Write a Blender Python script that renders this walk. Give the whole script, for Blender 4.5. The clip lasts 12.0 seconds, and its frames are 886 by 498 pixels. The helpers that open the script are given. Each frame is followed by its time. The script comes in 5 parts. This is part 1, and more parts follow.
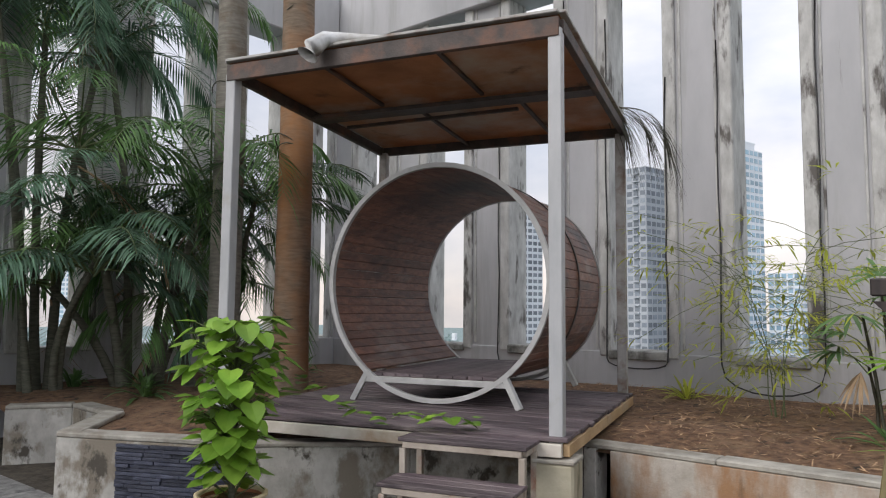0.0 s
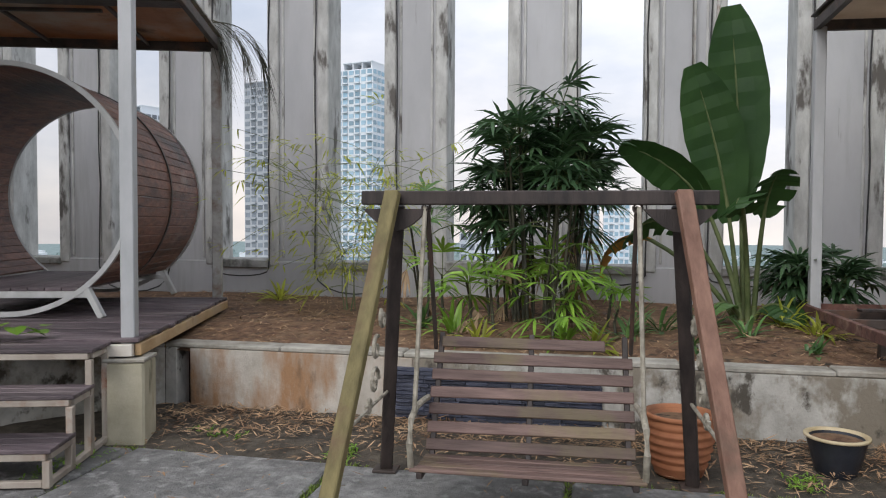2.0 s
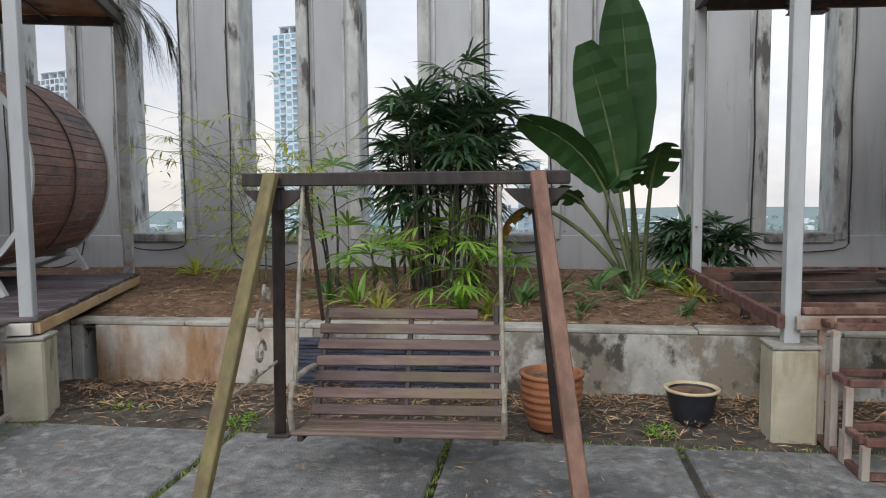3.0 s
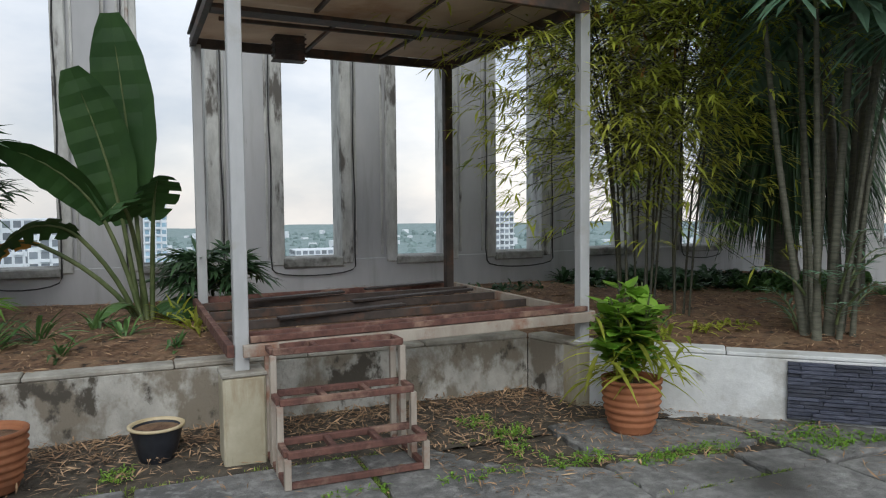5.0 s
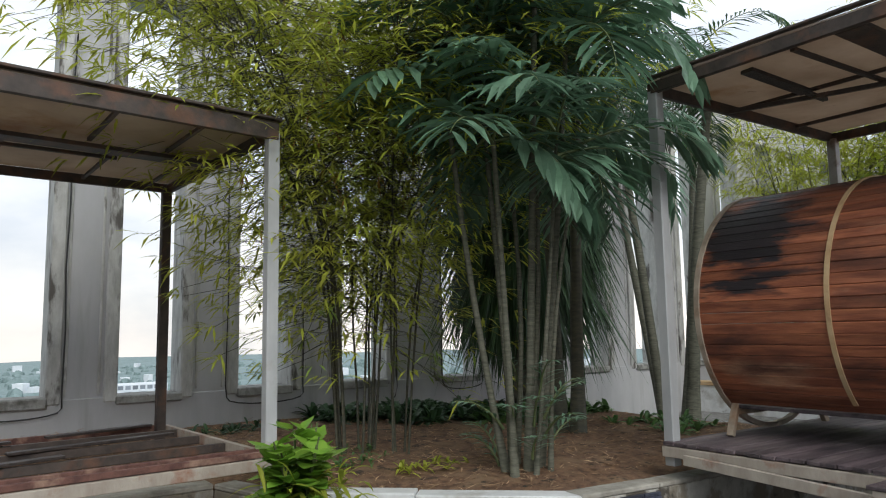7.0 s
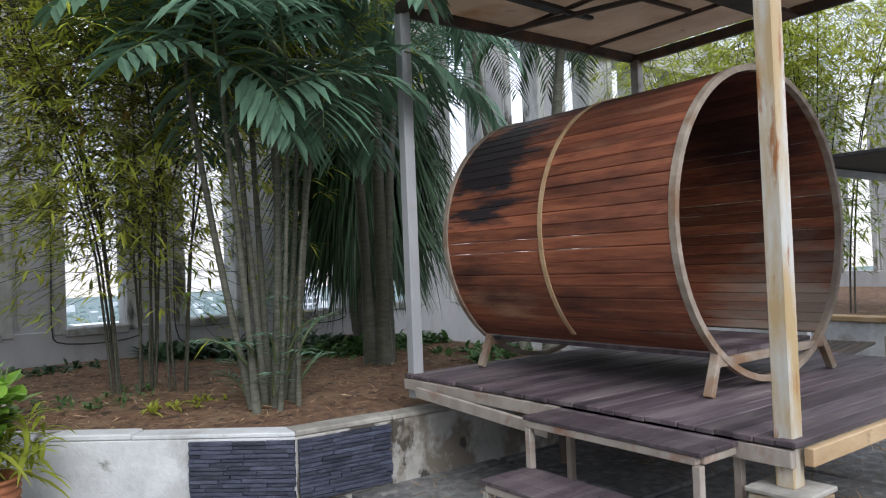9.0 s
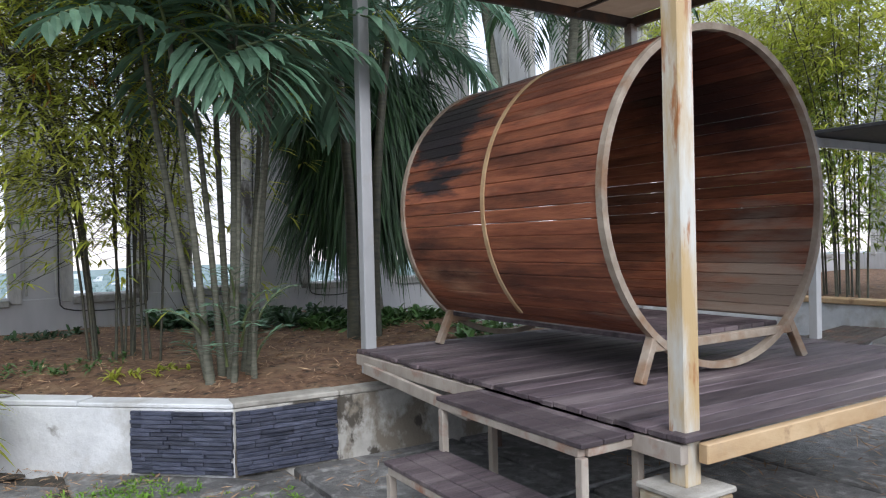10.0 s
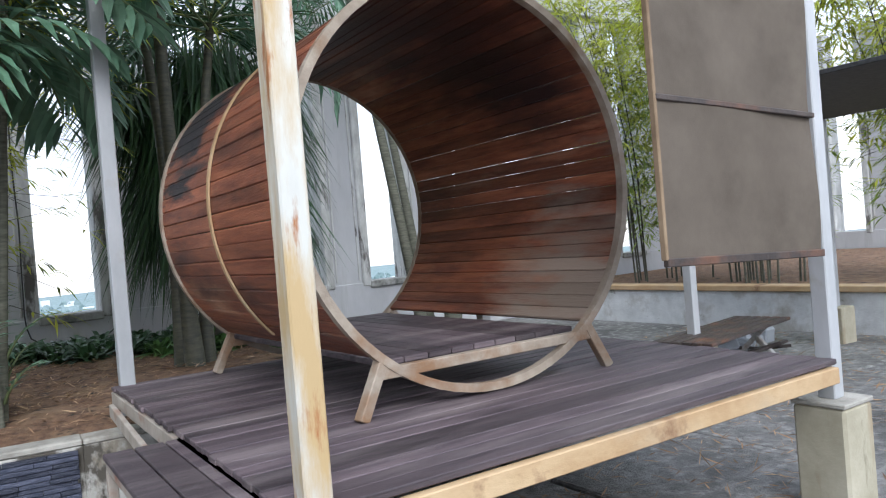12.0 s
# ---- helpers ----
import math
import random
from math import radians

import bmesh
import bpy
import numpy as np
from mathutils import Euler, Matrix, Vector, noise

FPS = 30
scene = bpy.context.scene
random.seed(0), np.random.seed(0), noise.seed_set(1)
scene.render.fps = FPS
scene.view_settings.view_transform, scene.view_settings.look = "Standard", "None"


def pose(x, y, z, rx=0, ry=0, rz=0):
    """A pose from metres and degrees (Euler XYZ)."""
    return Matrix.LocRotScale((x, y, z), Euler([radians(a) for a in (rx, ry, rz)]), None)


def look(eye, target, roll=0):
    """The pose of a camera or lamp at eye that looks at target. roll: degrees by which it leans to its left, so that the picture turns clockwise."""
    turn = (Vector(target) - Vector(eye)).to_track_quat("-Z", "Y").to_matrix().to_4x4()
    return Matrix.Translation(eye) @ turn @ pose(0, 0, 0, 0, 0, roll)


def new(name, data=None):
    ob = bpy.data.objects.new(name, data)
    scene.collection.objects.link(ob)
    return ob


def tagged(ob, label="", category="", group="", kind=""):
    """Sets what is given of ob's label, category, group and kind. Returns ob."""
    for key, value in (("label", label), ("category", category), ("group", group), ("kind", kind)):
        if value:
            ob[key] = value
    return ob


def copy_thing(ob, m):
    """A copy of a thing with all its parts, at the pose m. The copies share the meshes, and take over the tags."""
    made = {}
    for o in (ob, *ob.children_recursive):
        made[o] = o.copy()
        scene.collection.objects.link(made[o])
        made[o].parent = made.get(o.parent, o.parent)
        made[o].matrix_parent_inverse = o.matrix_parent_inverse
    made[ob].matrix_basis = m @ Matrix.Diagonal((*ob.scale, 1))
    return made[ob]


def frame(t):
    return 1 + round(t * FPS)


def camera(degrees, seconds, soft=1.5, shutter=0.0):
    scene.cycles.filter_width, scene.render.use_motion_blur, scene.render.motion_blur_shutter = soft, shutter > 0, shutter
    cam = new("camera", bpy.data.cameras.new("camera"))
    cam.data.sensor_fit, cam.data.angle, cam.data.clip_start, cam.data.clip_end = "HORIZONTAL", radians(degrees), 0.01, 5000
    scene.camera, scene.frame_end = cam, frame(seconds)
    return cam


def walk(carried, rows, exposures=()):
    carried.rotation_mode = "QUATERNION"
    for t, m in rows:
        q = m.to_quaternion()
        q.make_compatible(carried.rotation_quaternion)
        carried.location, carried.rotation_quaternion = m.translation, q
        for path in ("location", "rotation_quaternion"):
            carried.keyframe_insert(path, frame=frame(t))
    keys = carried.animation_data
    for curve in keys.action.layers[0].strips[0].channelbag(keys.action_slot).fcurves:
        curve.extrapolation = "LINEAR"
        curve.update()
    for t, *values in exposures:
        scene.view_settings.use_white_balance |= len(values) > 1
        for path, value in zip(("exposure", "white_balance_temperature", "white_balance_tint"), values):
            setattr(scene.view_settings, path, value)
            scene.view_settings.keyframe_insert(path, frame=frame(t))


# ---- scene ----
cam = camera(62.8, 12.0, soft=1.1)
PATH = [
    (0, (0.372, 0.1, 1.469), (-0.902, 1.633, 1.631), 0.5),
    (0.5, (0.525, 0.115, 1.495), (-0.483, 1.835, 1.655), 1.4),
    (1, (0.652, 0.053, 1.503), (-0.127, 1.886, 1.688), 1.3),
    (1.5, (0.835, -0.013, 1.482), (0.336, 1.922, 1.568), 0.9),
    (2, (1.014, -0.126, 1.435), (0.594, 1.828, 1.366), 0.3),
    (2.5, (1.248, -0.208, 1.465), (0.799, 1.731, 1.27), 0.4),
    (2.7, (1.314, -0.271, 1.48), (0.927, 1.683, 1.297), 0.3),
    (4.3, (2.014, -0.396, 1.593), (2.37, 1.568, 1.474), -0.4),
    (4.5, (2.124, -0.467, 1.583), (2.647, 1.462, 1.497), 1.2),
    (5, (2.312, -0.55, 1.624), (3.086, 1.29, 1.503), -0.5),
    (5.5, (2.602, -0.624, 1.661), (3.426, 1.196, 1.74), 0.3),
    (6, (2.84, -0.601, 1.635), (3.826, 1.136, 1.742), -1.1),
    (6.5, (3.151, -0.576, 1.655), (4.296, 1.05, 1.87), -1.9),
    (7, (3.474, -0.757, 1.636), (4.645, 0.848, 1.864), -0.9),
    (7.5, (3.837, -0.861, 1.642), (5.099, 0.686, 1.752), -1.7),
    (7.7, (4.018, -0.943, 1.702), (5.312, 0.578, 1.813), -1.8),
    (9.3, (5.292, -1.835, 1.592), (6.508, -0.247, 1.622), -2.4),
    (9.5, (5.444, -1.889, 1.585), (6.666, -0.306, 1.613), -2.7),
    (10, (5.848, -2.02, 1.572), (6.93, -0.339, 1.547), -1.4),
    (10.5, (6.22, -2.019, 1.56), (7.232, -0.294, 1.567), -0.8),
    (11, (6.595, -2.049, 1.534), (7.583, -0.31, 1.551), -2.6),
    (11.5, (6.99, -2.094, 1.539), (8.05, -0.4, 1.465), -3.5),
    (12, (7.4, -2.079, 1.508), (8.539, -0.435, 1.489), -4.7),
]
walk(cam, [(t, look(eye, target, roll)) for t, eye, target, roll in PATH],
     exposures=[(0, 0.30, 6450, 13), (1.5, 0.20, 6350, 12), (2.5, 0.2, 6250, 11), (4.3, 0.04, 6100, 7), (6.5, 0.18, 6300, 7),
                (7.7, 0.38, 6150, 9), (9.5, 0.62, 5900, 12), (11, 0.90, 5850, 12), (12, 0.96, 5750, 10)])

# ---------- world, sun and exposure ----------
world = bpy.data.worlds.new("overcast_sky")
scene.world = world
world.use_nodes = True
wn, wl = world.node_tree.nodes, world.node_tree.links
wn.clear()
w_out = wn.new("ShaderNodeOutputWorld")
w_mix = wn.new("ShaderNodeMixShader")
w_sky = wn.new("ShaderNodeTexSky")
w_sky.sky_type = "NISHITA"
w_sky.sun_disc = False
w_sky.sun_elevation = radians(38)
w_sky.sun_rotation = radians(200)
w_clear = wn.new("ShaderNodeBackground")
w_clear.inputs["Strength"].default_value = 0.10
w_cloud = wn.new("ShaderNodeBackground")
w_cloud.inputs["Strength"].default_value = 1.08
w_tc = wn.new("ShaderNodeTexCoord")
w_map = wn.new("ShaderNodeMapping")
w_map.inputs["Scale"].default_value = (1.0, 1.0, 2.2)
w_noise = wn.new("ShaderNodeTexNoise")
w_noise.inputs["Scale"].default_value = 2.6
w_noise.inputs["Detail"].default_value = 6.0
w_noise.inputs["Roughness"].default_value = 0.55
w_ramp = wn.new("ShaderNodeValToRGB")
w_ramp.color_ramp.elements[0].position, w_ramp.color_ramp.elements[0].color = 0.33, (0.60, 0.66, 0.76, 1)
w_ramp.color_ramp.elements[1].position, w_ramp.color_ramp.elements[1].color = 0.62, (0.98, 0.98, 1.0, 1)
w_sep = wn.new("ShaderNodeSeparateXYZ")
w_grad = wn.new("ShaderNodeValToRGB")
w_grad.color_ramp.elements[0].position, w_grad.color_ramp.elements[0].color = 0.0, (1.0, 0.90, 0.80, 1)
w_grad.color_ramp.elements[1].position, w_grad.color_ramp.elements[1].color = 0.28, (1, 1, 1, 1)
w_mul = wn.new("ShaderNodeMixRGB")
w_mul.blend_type, w_mul.inputs[0].default_value = "MULTIPLY", 1.0
wl.new(w_tc.outputs["Generated"], w_map.inputs["Vector"])
wl.new(w_map.outputs["Vector"], w_noise.inputs["Vector"])
wl.new(w_noise.outputs["Fac"], w_ramp.inputs["Fac"])
wl.new(w_tc.outputs["Generated"], w_sep.inputs["Vector"])
wl.new(w_sep.outputs["Z"], w_grad.inputs["Fac"])
wl.new(w_ramp.outputs["Color"], w_mul.inputs[1])
wl.new(w_grad.outputs["Color"], w_mul.inputs[2])
w_east = wn.new("ShaderNodeMapRange")
for key, value in (("From Min", -0.8), ("From Max", 0.6), ("To Min", 0.78), ("To Max", 1.14)):
    w_east.inputs[key].default_value = value
wl.new(w_sep.outputs["X"], w_east.inputs["Value"])
w_side = wn.new("ShaderNodeVectorMath")
w_side.operation = "SCALE"
wl.new(w_mul.outputs["Color"], w_side.inputs[0])
wl.new(w_east.outputs["Result"], w_side.inputs["Scale"])
wl.new(w_side.outputs["Vector"], w_cloud.inputs["Color"])
wl.new(w_sky.outputs["Color"], w_clear.inputs["Color"])
w_mix.inputs["Fac"].default_value = 0.88
wl.new(w_clear.outputs["Background"], w_mix.inputs[1])
wl.new(w_cloud.outputs["Background"], w_mix.inputs[2])
wl.new(w_mix.outputs["Shader"], w_out.inputs["Surface"])

sun_data = bpy.data.lights.new("sun", "SUN")
sun_data.energy, sun_data.angle, sun_data.color = 1.5, radians(35), (1.0, 0.96, 0.9)
sun = new("sun", sun_data)
sun.matrix_world = look((-4, -14, 15), (2, 4, 0))


# ---------- materials ----------
def rgba(c):
    return (c[0], c[1], c[2], 1.0)


def surface(name, dark, light, scale=6.0, rough=0.75, bump=0.25, stretch=(1, 1, 1), stain=None, stain_scale=0.9,
            stain_from=0.52, stain_to=0.68, stain_stretch=(1, 1, 1), vary=0.0, metal=0.0, bump_scale=None,
            island=False, wear_shade_blots=(), second=None, second_from=0.58, second_to=0.66, second_scale=3.0, translucent=0.0):
    """A weathered surface: grain between two colours, up to two kinds of stain, local blots of which some paint shade,
    fine relief, pieces that differ.
    """
    m = bpy.data.materials.new(name)
    m.use_nodes = True
    n, l = m.node_tree.nodes, m.node_tree.links
    shader = n["Principled BSDF"]
    place = n.new("ShaderNodeNewGeometry").outputs["Position"]
    if vary and not island:
        shift = n.new("ShaderNodeVectorMath")
        shift.operation = "MULTIPLY_ADD"
        shift.inputs[1].default_value, shift.inputs[2].default_value = (23.0, 17.0, 11.0), (0, 0, 0)
        l.new(n.new("ShaderNodeObjectInfo").outputs["Random"], shift.inputs[0])
        l.new(place, shift.inputs[2])
        own = shift.outputs["Vector"]
    else:
        own = place

    def grain(sc, st, detail=5.0, offset=0.0, where=None):
        mp = n.new("ShaderNodeMapping")
        mp.inputs["Scale"].default_value = st
        mp.inputs["Location"].default_value = (offset, offset * 0.7, offset * 1.3)
        l.new(where or place, mp.inputs["Vector"])
        t = n.new("ShaderNodeTexNoise")
        t.inputs["Scale"].default_value, t.inputs["Detail"].default_value, t.inputs["Roughness"].default_value = sc, detail, 0.62
        l.new(mp.outputs["Vector"], t.inputs["Vector"])
        return t.outputs["Fac"]

    def step(value, a, b):
        r = n.new("ShaderNodeMapRange")
        r.inputs["From Min"].default_value, r.inputs["From Max"].default_value = a, b
        l.new(value, r.inputs["Value"])
        return r.outputs["Result"]

    def mix(fac, a, b, blend="MIX"):
        x = n.new("ShaderNodeMixRGB")
        x.blend_type = blend
        for socket, v in zip(x.inputs, (fac, a, b)):
            if hasattr(v, "links"):
                l.new(v, socket)
            else:
                socket.default_value = v if isinstance(v, float) else rgba(v)
        return x.outputs["Color"]

    base = mix(step(grain(scale, stretch, where=own), 0.32, 0.68), dark, light)
    if stain:
        base = mix(step(grain(stain_scale, stain_stretch, 7.0, 3.1), stain_from, stain_to), base, stain)
    if second:
        base = mix(step(grain(second_scale, stain_stretch, 8.0, 7.7), second_from, second_to), base, second)
    for centre, reach, edge, colour in wear_shade_blots:
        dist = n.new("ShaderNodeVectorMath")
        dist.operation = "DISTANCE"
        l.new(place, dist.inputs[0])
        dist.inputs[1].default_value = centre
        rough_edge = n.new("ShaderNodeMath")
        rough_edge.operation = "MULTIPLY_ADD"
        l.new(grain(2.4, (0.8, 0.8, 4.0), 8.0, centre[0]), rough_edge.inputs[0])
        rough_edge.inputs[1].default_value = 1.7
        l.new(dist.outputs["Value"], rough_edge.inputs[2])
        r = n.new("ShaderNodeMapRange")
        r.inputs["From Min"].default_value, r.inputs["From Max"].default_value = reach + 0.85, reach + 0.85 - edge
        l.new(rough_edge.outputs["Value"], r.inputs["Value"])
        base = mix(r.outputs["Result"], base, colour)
    if vary:
        if island:
            rnd = n.new("ShaderNodeNewGeometry").outputs["Random Per Island"]
        else:
            rnd = n.new("ShaderNodeObjectInfo").outputs["Random"]
        r = n.new("ShaderNodeMapRange")
        r.inputs["To Min"].default_value, r.inputs["To Max"].default_value = 1 - vary, 1 + vary
        l.new(rnd, r.inputs["Value"])
        hs = n.new("ShaderNodeHueSaturation")
        l.new(r.outputs["Result"], hs.inputs["Value"])
        l.new(base, hs.inputs["Color"])
        base = hs.outputs["Color"]
    l.new(base, shader.inputs["Base Color"])
    shader.inputs["Roughness"].default_value = rough
    shader.inputs["Metallic"].default_value = metal
    if bump:
        b = n.new("ShaderNodeBump")
        b.inputs["Strength"].default_value = bump
        b.inputs["Distance"].default_value = 0.02
        l.new(grain(bump_scale or scale * 5, stretch, 6.0, 1.7, own), b.inputs["Height"])
        l.new(b.outputs["Normal"], shader.inputs["Normal"])
    if translucent:
        tr = n.new("ShaderNodeBsdfTranslucent")
        l.new(base, tr.inputs["Color"])
        ms = n.new("ShaderNodeMixShader")
        ms.inputs["Fac"].default_value = translucent
        l.new(shader.outputs["BSDF"], ms.inputs[1])
        l.new(tr.outputs["BSDF"], ms.inputs[2])
        l.new(ms.outputs["Shader"], n["Material Output"].inputs["Surface"])
    return m


CONCRETE = surface("painted_concrete", (0.4, 0.4, 0.41), (0.51, 0.51, 0.52), 1.6, 0.85, 0.12, (1, 1, 0.35),
                   stain=(0.30, 0.295, 0.28), stain_scale=1.5, stain_from=0.54, stain_to=0.80, stain_stretch=(2.2, 2.2, 0.22),
                   second=(0.20, 0.19, 0.17), second_scale=5.0, second_from=0.70, second_to=0.80)
EDGE_CONCRETE = surface("flaking_concrete_edge", (0.36, 0.355, 0.34), (0.60, 0.60, 0.58), 7.0, 0.9, 0.5, (1, 1, 0.4),
                        stain=(0.12, 0.11, 0.10), stain_scale=4.0, stain_from=0.56, stain_to=0.64, stain_stretch=(1, 1, 0.3))
SILL = surface("stained_sill", (0.22, 0.215, 0.2), (0.42, 0.42, 0.4), 6.0, 0.9, 0.5, stain=(0.08, 0.08, 0.07), stain_scale=3.0)
PLASTER = surface("old_plaster", (0.34, 0.325, 0.29), (0.57, 0.555, 0.51), 5.0, 0.9, 0.6, (1, 1, 0.8),
                  stain=(0.24, 0.21, 0.165), stain_scale=2.6, stain_from=0.46, stain_to=0.54, stain_stretch=(1, 1, 0.7),
                  second=(0.085, 0.075, 0.06), second_scale=4.2, second_from=0.555, second_to=0.62)
RUST_PLASTER = surface("rust_stained_plaster", (0.38, 0.345, 0.29), (0.56, 0.52, 0.46), 4.0, 0.9, 0.5, (1, 1, 0.8),
                       stain=(0.33, 0.19, 0.10), stain_scale=1.4, stain_from=0.44, stain_to=0.56, stain_stretch=(1.2, 1, 0.45),
                       second=(0.075, 0.06, 0.045), second_scale=2.2, second_from=0.56, second_to=0.66)
WHITEWASH = surface("white_painted_plaster", (0.56, 0.57, 0.57), (0.74, 0.75, 0.75), 4.0, 0.85, 0.4,
                    stain=(0.38, 0.36, 0.32), stain_scale=1.8, stain_from=0.50, stain_to=0.66, second=(0.16, 0.145, 0.12), second_scale=2.6, second_from=0.61, second_to=0.70)
COPING = surface("coping_plaster", (0.25, 0.235, 0.20), (0.48, 0.455, 0.40), 5.0, 0.9, 0.4, stain=(0.22, 0.19, 0.15), stain_scale=2.0)
PEDESTAL = surface("pedestal_render", (0.36, 0.325, 0.23), (0.52, 0.48, 0.365), 3.0, 0.9, 0.3, stain=(0.30, 0.22, 0.13), stain_scale=2.2,
                   stain_stretch=(2, 2, 0.5), second=(0.2, 0.18, 0.12), second_from=0.63, second_to=0.72)
SLAB = surface("weathered_slab", (0.14, 0.138, 0.135), (0.30, 0.295, 0.283), 11.0, 0.85, 0.9, stain=(0.09, 0.088, 0.085), stain_scale=0.9,
               stain_from=0.45, stain_to=0.68, second=(0.36, 0.355, 0.34), second_scale=9.0, second_from=0.52, second_to=0.68, vary=0.12, bump_scale=55,
               # The last two blots paint shade by the steps and under the deck edge.
               wear_shade_blots=(((0.95, 2.75, -0.002), 0.25, 0.35, (0.045, 0.045, 0.043)), ((1.75, 3.3, -0.002), 0.3, 0.5, (0.06, 0.06, 0.057)), ((5.7, 2.6, -0.002), 0.5, 0.6, (0.07, 0.068, 0.062)), ((7.6, 1.2, -0.002), 0.6, 0.5, (0.03, 0.03, 0.03)), ((9.2, 0.1, -0.002), 0.9, 0.5, (0.03, 0.03, 0.03))))
JOINT = surface("dark_joint_soil", (0.04, 0.034, 0.027), (0.12, 0.10, 0.075), 9.0, 0.95, 0.8)
SOIL = surface("mulch_soil", (0.085, 0.048, 0.03), (0.27, 0.155, 0.088), 14.0, 0.95, 1.0, stain=(0.26, 0.17, 0.10), stain_scale=3.0,
               second=(0.035, 0.028, 0.02), second_scale=6.0, bump_scale=60)
LITTER = surface("dry_litter", (0.18, 0.1, 0.055), (0.5, 0.34, 0.2), 4.0, 0.9, 0.0, vary=0.5, island=True)
SLATE = surface("dark_slate", (0.028, 0.033, 0.055), (0.082, 0.09, 0.13), 9.0, 0.45, 0.7, (1, 1, 3), vary=0.4)
WHITE_STEEL = surface("white_painted_steel", (0.37, 0.38, 0.385), (0.49, 0.495, 0.50), 4.0, 0.45, 0.05, (1, 1, 0.4),
                      stain=(0.36, 0.34, 0.30), stain_scale=3.0, stain_from=0.58, stain_to=0.74)
YELLOW_STEEL = surface("flaking_yellowed_steel", (0.56, 0.55, 0.50), (0.68, 0.67, 0.60), 4.0, 0.5, 0.15, (1, 1, 0.3),
                       stain=(0.50, 0.36, 0.18), stain_scale=2.6, stain_from=0.37, stain_to=0.52, stain_stretch=(2, 2, 0.4),
                       second=(0.36, 0.15, 0.05), second_scale=6.0, second_from=0.57, second_to=0.66)
DARK_STEEL = surface("dark_brown_steel", (0.035, 0.027, 0.024), (0.08, 0.06, 0.05), 8.0, 0.6, 0.2, stain=(0.15, 0.07, 0.04), stain_scale=3.0)
GREY_STEEL = surface("weathered_grey_steel", (0.30, 0.29, 0.27), (0.44, 0.43, 0.41), 8.0, 0.6, 0.2, stain=(0.18, 0.11, 0.07), stain_scale=4.0)
RUST = surface("red_rust", (0.075, 0.035, 0.03), (0.18, 0.085, 0.065), 10.0, 0.85, 0.4, stain=(0.30, 0.19, 0.14), stain_scale=5.0)
RUSTY_PALE = surface("rust_streaked_pale_paint", (0.30, 0.25, 0.205), (0.45, 0.40, 0.34), 6.0, 0.7, 0.3, (1, 1, 0.4), stain=(0.27, 0.12, 0.07), stain_scale=4.0)
ORANGE_EDGE = surface("orange_stained_fascia", (0.40, 0.25, 0.12), (0.58, 0.42, 0.24), 5.0, 0.65, 0.2, (0.5, 0.5, 1), stain=(0.47, 0.36, 0.23), stain_scale=1.4, second=(0.20, 0.10, 0.05), second_scale=3.0, second_from=0.6, second_to=0.72)
FASCIA = surface("pale_deck_fascia", (0.48, 0.43, 0.36), (0.66, 0.62, 0.55), 5.0, 0.65, 0.2, stain=(0.34, 0.22, 0.12), stain_scale=1.5)
PLY = surface("brown_roof_sheet", (0.28, 0.125, 0.055), (0.46, 0.23, 0.11), 2.2, 0.6, 0.15, stain=(0.44, 0.36, 0.29), stain_scale=1.0,
              stain_from=0.52, stain_to=0.7, second=(0.09, 0.05, 0.035), second_scale=2.4, second_from=0.6, second_to=0.72, translucent=0.25)
PLY_PALE = surface("beige_roof_sheet", (0.46, 0.37, 0.29), (0.60, 0.51, 0.42), 2.2, 0.6, 0.15, stain=(0.38, 0.25, 0.15), stain_scale=1.2,
                   stain_from=0.56, stain_to=0.72, second=(0.10, 0.07, 0.05), second_scale=2.0, second_from=0.66, second_to=0.72, translucent=0.45)
DECK = surface("dark_purple_brown_decking", (0.058, 0.044, 0.05), (0.14, 0.106, 0.114), 3.0, 0.6, 0.4, (0.6, 9, 9), stain=(0.19, 0.155, 0.155),
               stain_scale=1.7, stain_from=0.50, stain_to=0.66, stain_stretch=(0.5, 3, 3), second=(0.035, 0.026, 0.03), second_scale=1.6, second_from=0.55, second_to=0.68, vary=0.35)
BARREL = surface("red_brown_barrel_wood", (0.15, 0.042, 0.022), (0.37, 0.13, 0.062), 2.6, 0.5, 0.35, (9, 0.8, 9), stain=(0.45, 0.26, 0.16), stain_scale=1.7,
                 stain_from=0.56, stain_to=0.74, stain_stretch=(2, 0.5, 2), second=(0.07, 0.024, 0.016), second_scale=1.3, second_from=0.50, second_to=0.66, vary=0.36,
                 # Black patch at the upper back, then shade of the upper inside as colour.
                 wear_shade_blots=(((8.75, 2.45, 2.45), 0.62, 0.25, (0.022, 0.017, 0.02)), ((9.65, 1.5, 3.0), 1.15, 0.9, (0.05, 0.016, 0.013)), ((10.3, 1.3, 2.45), 0.75, 0.7, (0.035, 0.013, 0.012)),
                        # Paler wood low down.
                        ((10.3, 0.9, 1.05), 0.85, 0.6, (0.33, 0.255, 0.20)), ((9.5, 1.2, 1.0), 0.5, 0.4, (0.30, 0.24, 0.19))))
